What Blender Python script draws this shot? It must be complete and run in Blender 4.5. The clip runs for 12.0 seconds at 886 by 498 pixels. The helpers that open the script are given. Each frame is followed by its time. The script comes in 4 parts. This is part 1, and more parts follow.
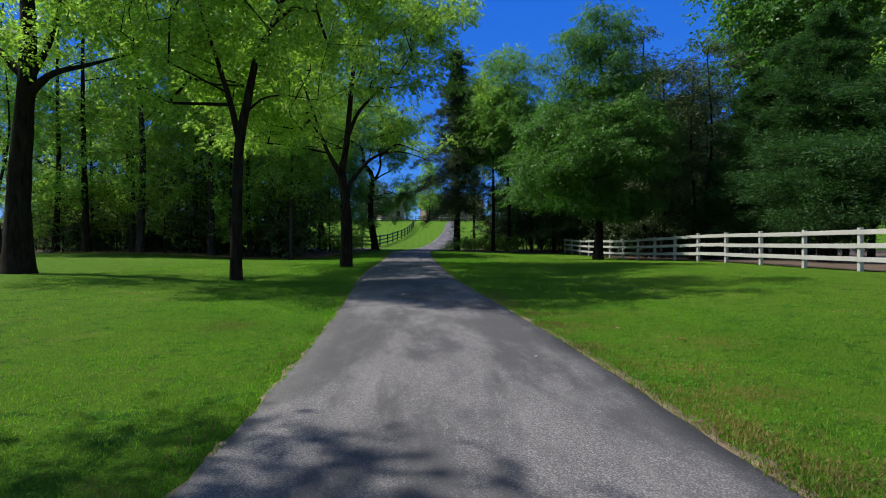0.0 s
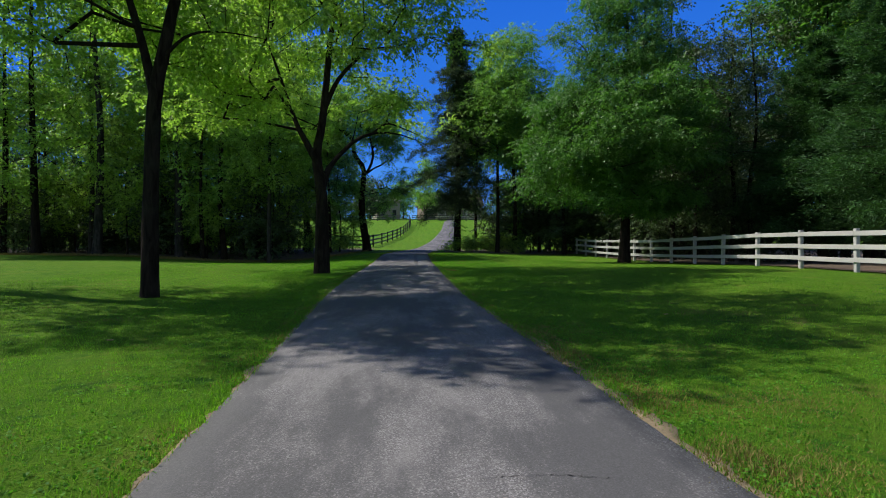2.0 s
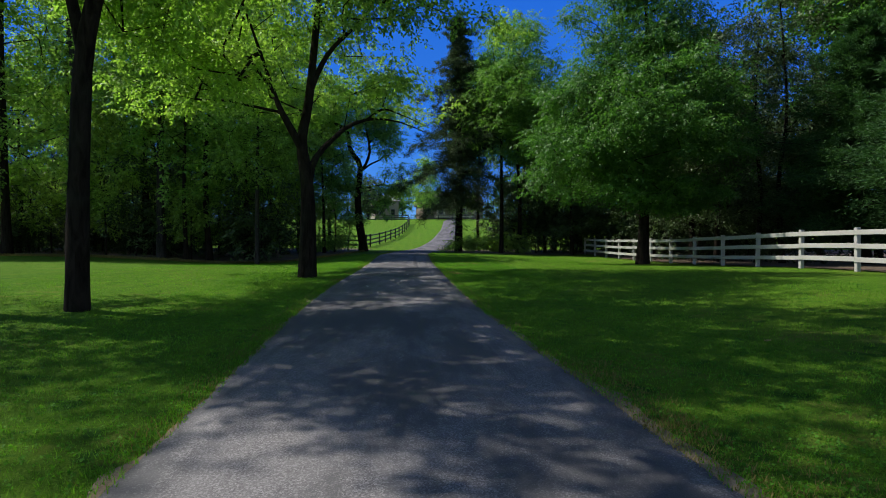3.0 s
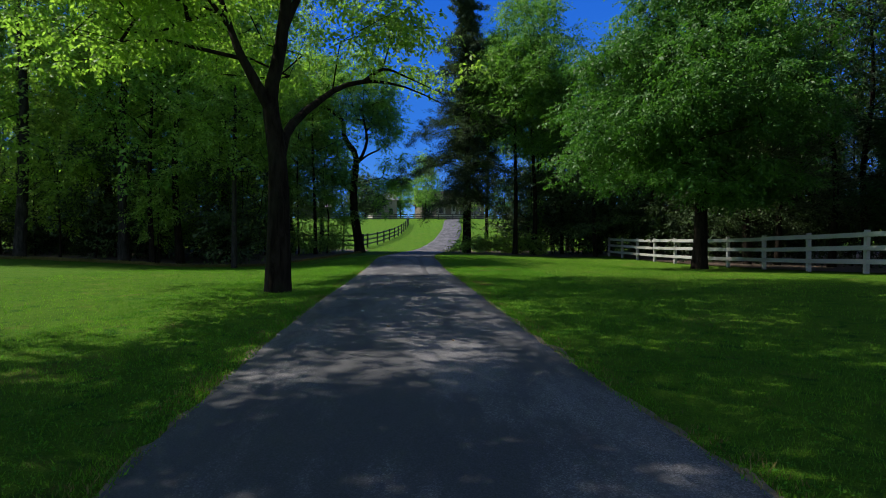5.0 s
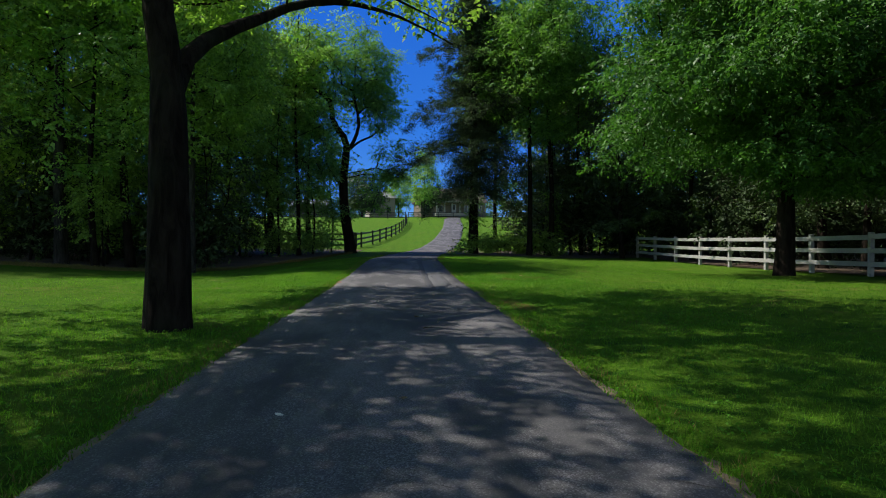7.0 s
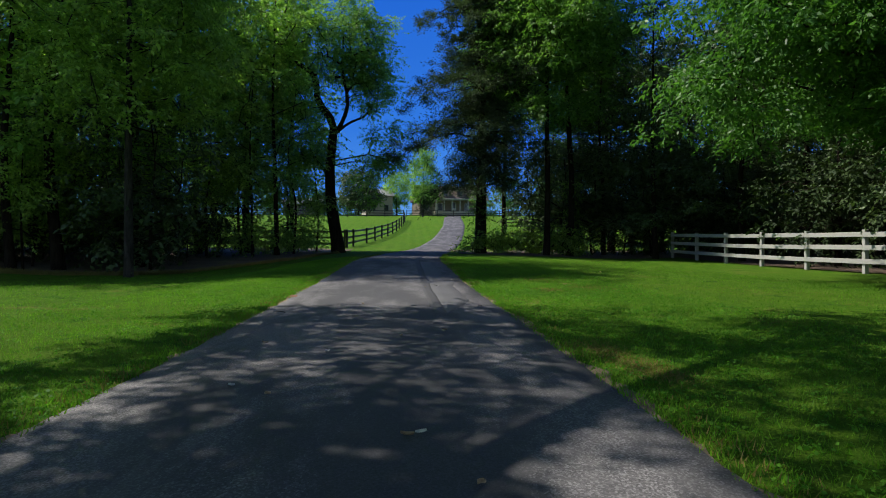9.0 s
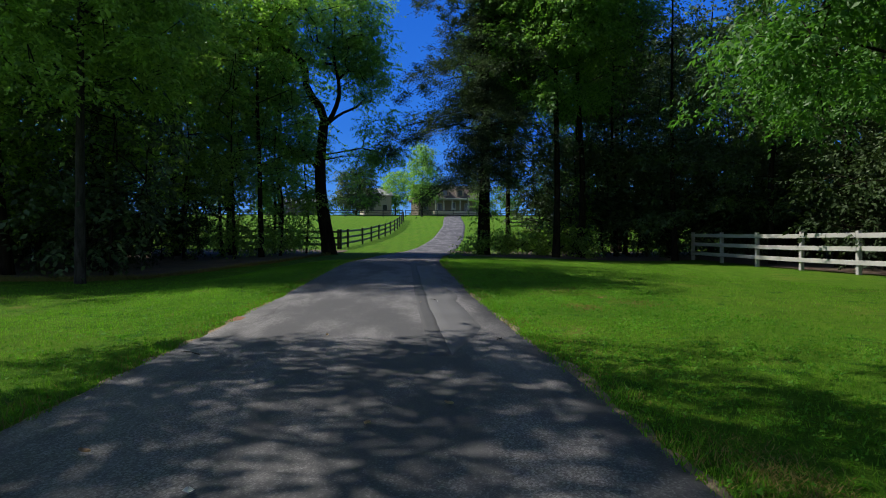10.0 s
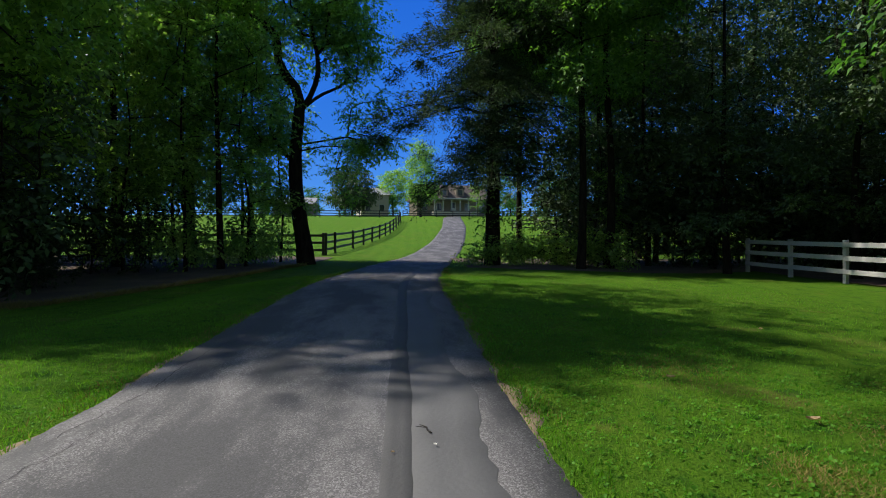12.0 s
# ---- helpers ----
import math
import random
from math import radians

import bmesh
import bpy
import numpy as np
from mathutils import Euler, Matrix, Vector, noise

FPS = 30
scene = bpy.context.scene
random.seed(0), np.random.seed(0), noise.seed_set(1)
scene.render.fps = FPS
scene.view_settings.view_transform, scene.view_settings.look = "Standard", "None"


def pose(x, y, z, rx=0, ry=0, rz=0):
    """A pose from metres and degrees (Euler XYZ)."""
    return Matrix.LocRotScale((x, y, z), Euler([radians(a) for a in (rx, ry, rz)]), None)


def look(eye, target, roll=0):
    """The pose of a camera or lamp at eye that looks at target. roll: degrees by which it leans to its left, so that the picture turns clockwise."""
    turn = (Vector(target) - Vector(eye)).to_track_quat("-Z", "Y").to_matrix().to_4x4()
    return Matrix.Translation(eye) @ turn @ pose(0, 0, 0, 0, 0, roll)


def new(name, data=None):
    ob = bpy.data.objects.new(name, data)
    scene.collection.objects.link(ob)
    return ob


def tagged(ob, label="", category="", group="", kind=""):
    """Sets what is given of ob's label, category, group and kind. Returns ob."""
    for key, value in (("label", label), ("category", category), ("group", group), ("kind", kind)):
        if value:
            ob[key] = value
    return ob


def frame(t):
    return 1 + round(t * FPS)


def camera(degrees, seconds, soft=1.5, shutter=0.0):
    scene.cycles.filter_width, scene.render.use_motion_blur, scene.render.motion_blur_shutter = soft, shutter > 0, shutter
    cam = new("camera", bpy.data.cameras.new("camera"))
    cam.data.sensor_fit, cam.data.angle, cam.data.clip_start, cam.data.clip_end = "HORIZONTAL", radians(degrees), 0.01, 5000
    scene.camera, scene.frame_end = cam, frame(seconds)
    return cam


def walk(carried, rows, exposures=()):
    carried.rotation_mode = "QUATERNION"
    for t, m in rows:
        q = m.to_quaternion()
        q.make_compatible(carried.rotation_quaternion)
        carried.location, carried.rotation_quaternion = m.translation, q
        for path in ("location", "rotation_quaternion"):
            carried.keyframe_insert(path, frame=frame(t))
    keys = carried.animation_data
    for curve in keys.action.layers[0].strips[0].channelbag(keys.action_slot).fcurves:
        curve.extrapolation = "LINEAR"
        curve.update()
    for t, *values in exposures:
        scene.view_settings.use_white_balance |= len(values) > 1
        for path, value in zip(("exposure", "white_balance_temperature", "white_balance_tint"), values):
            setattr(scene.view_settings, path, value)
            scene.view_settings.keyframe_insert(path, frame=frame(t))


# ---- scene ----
cam = camera(75.0, 12.0, soft=1.05)
# seconds, x, y, z, turn, tilt
PATH = [
    (0, 0.000, 0.498, 1.200, -2.31, -0.00),
    (0.5, 0.020, 1.738, 1.231, -2.38, -0.01),
    (1, 0.044, 2.986, 1.253, -2.45, -0.01),
    (1.5, 0.070, 4.247, 1.271, -2.51, -0.01),
    (2, 0.072, 5.499, 1.278, -2.58, -0.02),
    (2.5, 0.062, 6.749, 1.285, -2.64, -0.02),
    (3, 0.033, 7.985, 1.280, -2.71, -0.01),
    (5, -0.345, 12.868, 1.320, -2.98, 0.03),
    (5.5, -0.352, 14.189, 1.335, -3.01, 0.01),
    (6, -0.347, 15.498, 1.340, -3.05, -0.01),
    (6.5, -0.330, 16.776, 1.348, -3.08, -0.01),
    (7, -0.329, 18.008, 1.357, -3.10, -0.00),
    (9, -0.258, 22.848, 1.288, -3.23, 0.01),
    (9.5, -0.200, 24.039, 1.293, -3.26, 0.02),
    (10, -0.141, 25.224, 1.336, -3.28, 0.05),
    (10.5, -0.078, 26.406, 1.406, -3.30, 0.07),
    (11, -0.021, 27.587, 1.483, -3.32, 0.07),
    (11.5, 0.036, 28.765, 1.578, -3.35, 0.06),
    (12, 0.090, 29.953, 1.692, -3.37, 0.06),
]
walk(cam, [(t, pose(x, y, z, 90 + tilt, 0, turn)) for t, x, y, z, turn, tilt in PATH],
     [(0, 0.45, 7000, 10), (2.5, 0.42, 7000, 10), (5, 0.36, 7000, 10), (9.3, 0.34, 7000, 10), (12, 0.42, 7000, 10)])

# ---------------------------------------------------------------- light
SUN_EL, SUN_AZ = radians(51), math.atan2(-0.945, 0.33)   # the sun stands to the left of the drive and a little ahead
world = bpy.data.worlds.new("sky")
scene.world = world
world.use_nodes = True
wn = world.node_tree.nodes
sky = wn.new("ShaderNodeTexSky")
sky.sky_type = "NISHITA"
sky.sun_disc = False
sky.sun_elevation, sky.sun_rotation = SUN_EL, SUN_AZ
sky.altitude, sky.air_density, sky.dust_density, sky.ozone_density = 1500, 1.0, 0.0, 6.0
wsat = wn.new("ShaderNodeHueSaturation")
wsat.inputs["Hue"].default_value, wsat.inputs["Saturation"].default_value = 0.505, 0.95
world.node_tree.links.new(sky.outputs[0], wsat.inputs["Color"])
world.node_tree.links.new(wsat.outputs[0], wn["Background"].inputs["Color"])
wn["Background"].inputs["Strength"].default_value = 0.125
sun = new("sun", bpy.data.lights.new("sun", "SUN"))
sun.data.energy, sun.data.angle, sun.data.color = 5.0, radians(0.53), (1.0, 0.985, 0.965)
sun_from = Vector((math.sin(SUN_AZ) * math.cos(SUN_EL), math.cos(SUN_AZ) * math.cos(SUN_EL), math.sin(SUN_EL)))
sun.matrix_world = look(sun_from * 100, (0, 0, 0))


# ---------------------------------------------------------------- materials
def material(name):
    m = bpy.data.materials.new(name)
    m.use_nodes = True
    n = m.node_tree.nodes
    return m, n, m.node_tree.links, n["Principled BSDF"]


def noise_node(n, l, coord, scale, detail=4, rough=0.55, distort=0.0):
    t = n.new("ShaderNodeTexNoise")
    t.inputs["Scale"].default_value, t.inputs["Detail"].default_value = scale, detail
    t.inputs["Roughness"].default_value, t.inputs["Distortion"].default_value = rough, distort
    l.new(coord, t.inputs["Vector"])
    return t.outputs["Fac"]


def ramp(n, l, fac, stops):
    r = n.new("ShaderNodeValToRGB")
    e = r.color_ramp.elements
    while len(e) < len(stops):
        e.new(0.5)
    for el, (p, c) in zip(e, stops):
        el.position, el.color = p, (*c, 1)
    l.new(fac, r.inputs["Fac"])
    return r.outputs["Color"]


def mix(n, l, fac, a, b, kind="MIX"):
    m = n.new("ShaderNodeMix")
    m.data_type, m.blend_type = "RGBA", kind
    for value, socket in ((fac, m.inputs[0]), (a, m.inputs[6]), (b, m.inputs[7])):
        if isinstance(value, (int, float)):
            socket.default_value = value
        elif isinstance(value, tuple):
            socket.default_value = (*value, 1)
        else:
            l.new(value, socket)
    return m.outputs[2]


def bump(n, l, height, bsdf, strength=0.5, distance=0.02):
    b = n.new("ShaderNodeBump")
    b.inputs["Strength"].default_value, b.inputs["Distance"].default_value = strength, distance
    l.new(height, b.inputs["Height"])
    l.new(b.outputs["Normal"], bsdf.inputs["Normal"])


def place_of(n):
    return n.new("ShaderNodeTexCoord").outputs["Object"]


def leaf_material(name, dark, light, rough=0.45, through_it=0.35, spec=0.4):
    """Leaves: gloss on top, light coming through, colour varied from leaf to leaf and from bough to bough."""
    m, n, l, p = material(name)
    geo = n.new("ShaderNodeNewGeometry")
    bough = noise_node(n, l, place_of(n), 0.55, 2)
    mul = n.new("ShaderNodeMix")
    mul.data_type, mul.blend_type = "RGBA", "MULTIPLY"
    mul.inputs[0].default_value = 1.0
    l.new(mix(n, l, geo.outputs["Random Per Island"], dark, light), mul.inputs[6])
    l.new(ramp(n, l, bough, [(0.35, (0.7, 0.76, 0.72)), (0.7, (1.2, 1.16, 1.0))]), mul.inputs[7])
    l.new(mul.outputs[2], p.inputs["Base Color"])
    p.inputs["Roughness"].default_value = rough
    p.inputs["Specular IOR Level"].default_value = spec
    tr = n.new("ShaderNodeBsdfTranslucent")
    l.new(mix(n, l, 1.0, mul.outputs[2], (1.2, 1.42, 0.7), "MULTIPLY"), tr.inputs["Color"])
    ms = n.new("ShaderNodeMixShader")
    ms.inputs[0].default_value = through_it
    l.new(p.outputs[0], ms.inputs[1])
    l.new(tr.outputs[0], ms.inputs[2])
    l.new(ms.outputs[0], n["Material Output"].inputs["Surface"])
    return m


def bark_material(name, dark, light, scale=9.0):
    m, n, l, p = material(name)
    co = n.new("ShaderNodeMapping")
    co.inputs["Scale"].default_value = (1, 1, 0.22)
    l.new(place_of(n), co.inputs["Vector"])
    furrow = noise_node(n, l, co.outputs[0], scale, 6, 0.65, 0.6)
    blotch = noise_node(n, l, place_of(n), 1.3, 3)
    c = ramp(n, l, furrow, [(0.36, dark), (0.62, light)])
    c = mix(n, l, ramp(n, l, blotch, [(0.5, (0, 0, 0)), (0.72, (0.5, 0.5, 0.5))]), c, (0.022, 0.026, 0.015))
    l.new(c, p.inputs["Base Color"])
    p.inputs["Roughness"].default_value = 0.95
    p.inputs["Specular IOR Level"].default_value = 0.05
    bump(n, l, furrow, p, 0.9, 0.03)
    return m


def plain_material(name, base, rough=0.6, vary=0.25, scale=6.0, relief=0.2, metal=0.0):
    m, n, l, p = material(name)
    co = place_of(n)
    big, fine = noise_node(n, l, co, scale * 0.2, 3), noise_node(n, l, co, scale * 4, 5)
    low, high = tuple(c * (1 - vary) for c in base), tuple(min(1, c * (1 + vary)) for c in base)
    c = mix(n, l, 0.35, ramp(n, l, big, [(0.3, low), (0.7, high)]), ramp(n, l, fine, [(0.3, low), (0.7, high)]))
    l.new(c, p.inputs["Base Color"])
    p.inputs["Roughness"].default_value, p.inputs["Metallic"].default_value = rough, metal
    bump(n, l, fine, p, relief, 0.01)
    return m


def turf_material():
    """Mown lawn: blades' grain, clover and dry patches, mower's streaks."""
    m, n, l, p = material("turf")
    co = place_of(n)
    fine = noise_node(n, l, co, 60, 5, 0.7)
    clump = noise_node(n, l, co, 7, 4, 0.6)
    patch = noise_node(n, l, co, 0.45, 4, 0.6)
    dry = noise_node(n, l, co, 1.1, 5, 0.65, 0.4)
    c = ramp(n, l, fine, [(0.3, (0.027, 0.076, 0.005)), (0.5, (0.08, 0.178, 0.012)), (0.75, (0.142, 0.265, 0.026))])
    c = mix(n, l, ramp(n, l, clump, [(0.4, (0, 0, 0)), (0.7, (0.55, 0.55, 0.55))]), c, (0.034, 0.112, 0.009))
    c = mix(n, l, ramp(n, l, patch, [(0.42, (0, 0, 0)), (0.68, (0.5, 0.5, 0.5))]), c, (0.094, 0.158, 0.016))
    weeds = noise_node(n, l, co, 3.2, 4, 0.6, 0.6)
    c = mix(n, l, ramp(n, l, weeds, [(0.55, (0, 0, 0)), (0.66, (0.85, 0.85, 0.85))]), c, (0.023, 0.092, 0.009))
    rows = n.new("ShaderNodeTexWave")
    rows.inputs["Scale"].default_value, rows.inputs["Distortion"].default_value, rows.inputs["Detail"].default_value = 0.35, 2.5, 3
    l.new(co, rows.inputs["Vector"])
    c = mix(n, l, 0.2, c, ramp(n, l, rows.outputs["Fac"], [(0.2, (0.75, 0.8, 0.8)), (0.8, (1.2, 1.15, 1.1))]), "MULTIPLY")
    c = mix(n, l, ramp(n, l, dry, [(0.57, (0, 0, 0)), (0.75, (0.65, 0.65, 0.65))]), c, (0.187, 0.164, 0.0468))
    l.new(c, p.inputs["Base Color"])
    p.inputs["Roughness"].default_value = 0.92
    p.inputs["Specular IOR Level"].default_value = 0.05
    both = n.new("ShaderNodeMath")
    both.operation = "ADD"
    l.new(fine, both.inputs[0])
    l.new(clump, both.inputs[1])
    bump(n, l, both.outputs[0], p, 0.9, 0.06)
    return m


def asphalt_material():
    """Old asphalt: pale worn stones in dark binder, smooth sealed blotches, wheel tracks."""
    m, n, l, p = material("asphalt")
    co = place_of(n)
    vor = n.new("ShaderNodeTexVoronoi")
    vor.inputs["Scale"].default_value, vor.inputs["Randomness"].default_value = 125, 1.0
    l.new(co, vor.inputs["Vector"])
    speck = noise_node(n, l, co, 85, 3, 0.75)
    grain = noise_node(n, l, co, 220, 3, 0.7)
    along = n.new("ShaderNodeMapping")
    along.inputs["Scale"].default_value = (1.0, 0.3, 1)
    l.new(co, along.inputs["Vector"])
    wear = noise_node(n, l, along.outputs[0], 1.9, 6, 0.72, 0.4)
    seal = noise_node(n, l, along.outputs[0], 1.3, 7, 0.66, 0.12)
    dirt = noise_node(n, l, co, 0.35, 3, 0.5)
    stone = ramp(n, l, speck, [(0.36, (0.06, 0.057, 0.056)), (0.5, (0.105, 0.1, 0.099)), (0.64, (0.22, 0.212, 0.21))])
    stone = mix(n, l, 0.5, stone, ramp(n, l, vor.outputs["Color"], [(0.25, (0.05, 0.048, 0.047)), (0.48, (0.09, 0.086, 0.085)), (0.62, (0.15, 0.144, 0.142)), (0.8, (0.31, 0.3, 0.295))]))
    worn = mix(n, l, ramp(n, l, wear, [(0.5, (0, 0, 0)), (0.68, (0.5, 0.5, 0.5))]), stone, (0.17, 0.162, 0.158))
    sealed = ramp(n, l, mix(n, l, 0.5, grain, speck), [(0.36, (0.036, 0.036, 0.037)), (0.64, (0.07, 0.07, 0.071))])
    c = mix(n, l, ramp(n, l, mix(n, l, 0.3, seal, speck), [(0.47, (0, 0, 0)), (0.54, (0.86, 0.86, 0.86))]), worn, sealed)
    c = mix(n, l, 0.5, c, ramp(n, l, dirt, [(0.3, (0.68, 0.68, 0.72)), (0.7, (0.98, 0.98, 1.03))]), "MULTIPLY")
    l.new(c, p.inputs["Base Color"])
    p.inputs["Roughness"].default_value = 0.82
    p.inputs["Specular IOR Level"].default_value = 0.3
    bump(n, l, mix(n, l, 0.5, speck, grain), p, 0.22, 0.004)
    return m


TURF, ASPHALT = turf_material(), asphalt_material()
TAR = plain_material("tar_strip", (0.046, 0.045, 0.045), 0.75, 0.2, 12, 0.3)
SEAL = plain_material("smooth_sealer", (0.078, 0.077, 0.078), 0.75, 0.16, 9, 0.25)
VERGE = plain_material("dry_verge", (0.156, 0.117, 0.0663), 0.95, 0.5, 14, 1.0)
LITTER = plain_material("leaf_litter", (0.075, 0.05, 0.03), 0.95, 0.5, 5, 1.0)
BLADE = leaf_material("grass_blade", (0.068, 0.175, 0.014), (0.148, 0.315, 0.034), 0.6, 0.5, 0.15)
HAY = leaf_material("dry_grass", (0.13, 0.115, 0.035), (0.28, 0.22, 0.09), 0.8, 0.25, 0.08)
BARK = bark_material("dark_bark", (0.006, 0.0045, 0.0034), (0.025, 0.019, 0.014))
BARK_GREY = bark_material("grey_bark", (0.014, 0.012, 0.01), (0.055, 0.05, 0.043))
LEAF_YELLOW = leaf_material("leaf_yellow_green", (0.14, 0.25, 0.05), (0.36, 0.5, 0.12), 0.5, 0.54, 0.32)
LEAF_FRESH = leaf_material("leaf_fresh_green", (0.115, 0.25, 0.05), (0.31, 0.49, 0.12), 0.5, 0.52, 0.32)
LEAF_OAK = leaf_material("leaf_oak", (0.04, 0.12, 0.025), (0.102, 0.235, 0.05), 0.5, 0.38, 0.3)
LEAF_WILLOW = leaf_material("leaf_willow", (0.07, 0.175, 0.034), (0.185, 0.35, 0.078), 0.5, 0.46, 0.3)
LEAF_WOOD = leaf_material("leaf_wood", (0.15, 0.26, 0.06), (0.38, 0.52, 0.14), 0.5, 0.56, 0.32)
# dark green: holds the back woods' shade; the dome tree's own tone too
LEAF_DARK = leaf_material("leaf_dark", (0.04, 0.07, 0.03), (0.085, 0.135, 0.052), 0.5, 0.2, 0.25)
# shrub leaves with deep shade put into their colour, hence near black
LEAF_SHADE = leaf_material("leaf_shrub_shaded", (0.018, 0.034, 0.014), (0.04, 0.066, 0.024), 0.6, 0.12, 0.12)
NEEDLE_CEDAR = leaf_material("needle_cedar", (0.03, 0.052, 0.033), (0.08, 0.115, 0.062), 0.65, 0.25, 0.12)
NEEDLE_PINE = leaf_material("needle_pine", (0.02, 0.06, 0.022), (0.052, 0.125, 0.042), 0.6, 0.28, 0.16)
WHITE = plain_material("white_paint", (0.328, 0.324, 0.3), 0.6, 0.18, 5, 0.15)
BLACK = plain_material("black_paint", (0.022, 0.02, 0.019), 0.6, 0.3, 6, 0.2)
WALL_TAN = plain_material("tan_siding", (0.164, 0.133, 0.0975), 0.8, 0.12, 4, 0.2)
WALL_PALE = plain_material("pale_siding", (0.39, 0.335, 0.257), 0.8, 0.1, 4, 0.2)
ROOF = plain_material("brown_shingle", (0.0663, 0.0515, 0.0429), 0.9, 0.25, 6, 0.5)
ROOF_GREY = plain_material("grey_metal_roof", (0.234, 0.234, 0.242), 0.5, 0.15, 3, 0.1)
GLASS_DARK = plain_material("window_glass", (0.03, 0.035, 0.04), 0.08, 0.2, 3, 0.0)
PALE_DEBRIS = plain_material("dry_leaf", (0.42, 0.3, 0.17), 0.8, 0.4, 30, 0.4)
WHITE_PETAL = plain_material("petal", (0.8, 0.78, 0.72), 0.7, 0.1, 30, 0.1)
CLOVER = leaf_material("clover_leaf", (0.05, 0.165, 0.013), (0.11, 0.28, 0.03), 0.6, 0.45, 0.15)
TAR_DARK = plain_material("open_crack", (0.02, 0.018, 0.018), 0.9, 0.3, 20, 0.1)
RED_SOIL = plain_material("red_soil", (0.2, 0.095, 0.05), 0.95, 0.35, 9, 0.8)


# ---------------------------------------------------------------- the clear sky behind the hill
def sky_backdrop(radius):
    """A far curved sheet of deep blue, paler towards the horizon."""
    m = bpy.data.materials.new("blue_sky")
    m.use_nodes = True
    n, l = m.node_tree.nodes, m.node_tree.links
    n.remove(n["Principled BSDF"])
    z = n.new("ShaderNodeSeparateXYZ")
    l.new(place_of(n), z.inputs[0])
    up = n.new("ShaderNodeMath")
    up.operation = "DIVIDE"
    up.inputs[1].default_value = radius
    l.new(z.outputs[2], up.inputs[0])
    glow = n.new("ShaderNodeEmission")
    l.new(ramp(n, l, up.outputs[0], [(0.03, (0.13, 0.33, 0.66)), (0.1, (0.05, 0.22, 0.68)), (0.2, (0.02, 0.15, 0.62)), (0.42, (0.008, 0.105, 0.56))]), glow.inputs[0])
    l.new(glow.outputs[0], n["Material Output"].inputs["Surface"])
    rows = []
    for e in np.radians(np.linspace(-1, 36, 20)):
        rows += [(radius * math.cos(e) * math.sin(a), 15 + radius * math.cos(e) * math.cos(a), radius * math.sin(e)) for a in np.radians(np.linspace(-62, 62, 50))]
    i = np.arange(1000).reshape(20, 50)
    f = np.stack([i[:-1, :-1], i[1:, :-1], i[1:, 1:], i[:-1, 1:]], -1).reshape(-1, 4)
    me = bpy.data.meshes.new("backdrop")
    me.from_pydata(rows, [], f.tolist())
    me.materials.append(m)
    return tagged(new("backdrop", me), "clear deep blue sky, paler above the hill", "sky", kind="structure")


sky_backdrop(2300.0)


# ---------------------------------------------------------------- the lie of the land
ROAD_Y = np.array([-60, 3, 7, 10.5, 14, 18, 24, 28, 33, 43, 50, 57, 64, 71, 82, 99, 125, 150, 200, 3000.0])
ROAD_X = np.array([0.3, 0.32, 0.25, 0.07, -0.15, -0.42, -0.52, -0.53, -0.62, -0.7, -0.15, 0.62, 1.5, 2.4, 3.7, 5.5, 7.2, 9.5, 15, 300.0])
RISE_Y = np.array([-300, -60, 3, 5, 13, 19, 24, 28, 34, 38, 43, 52, 60, 66, 72, 77, 82, 88, 96, 110, 125, 140, 150, 170, 200, 3000.0])
RISE_Z = np.array([-0.8, -0.5, 0.05, 0.08, 0.19, 0.33, 0.45, 0.5, 0.61, 0.76, 0.92, 1.07, 1.2, 1.42, 1.8, 2.12, 2.55, 3.15, 4.0, 5.55, 6.9, 7.9, 8.75, 9.5, 10.0, 10.5])
EAST_Y = np.array([-300, 5, 20, 27, 35, 39, 43, 48, 58, 70, 90.0])
EAST_D = np.array([0.3, 0.5, 0.58, 0.64, 0.56, 0.56, 0.64, 0.76, 1.05, 1.7, 3.4])
WEST_D = np.array([0.3, 0.42, 0.5, 0.6, 0.72, 0.8, 0.9, 1.0, 1.2, 1.7, 3.4])
HALF = 1.45                                           # half the drive's width
FINE = np.arange(-310, 420, 0.5)


def smooth(ys, zs, width):
    k = np.ones(width) / width
    v = np.interp(FINE, ys, zs)
    return np.convolve(np.pad(v, width // 2, mode="edge"), k, "valid")[: len(FINE)]


CX, CZ = smooth(ROAD_Y, ROAD_X, 9), smooth(RISE_Y, RISE_Z, 7)
EZ, WZ = smooth(EAST_Y, EAST_D, 9), smooth(EAST_Y, WEST_D, 9)


def road_x(y):
    return np.interp(y, FINE, CX)


def step(a, b, v):
    u = np.clip((v - a) / (b - a), 0, 1)
    return u * u * (3 - 2 * u)


def ground_z(x, y):
    x, y = np.asarray(x, float), np.asarray(y, float)
    z = np.interp(y, FINE, CZ)
    off = x - np.interp(y, FINE, CX)
    near = 1 - step(55, 85, y)
    z = z + near * step(1.8, 11, off) * (np.interp(y, FINE, EZ) - z) + near * step(2.0, 13, -off) * (np.interp(y, FINE, WZ) - z)
    dip = 0.45 * np.exp(-((x + 9.0) ** 2 + (y - 42.5) ** 2) / 55.0) * step(2.0, 5.0, -off)
    return z - dip + 0.025 * np.sin(x * 0.7 + 1) * np.sin(y * 0.45) * step(1.6, 4, np.abs(off))


def gz(x, y):
    return float(ground_z(x, y))


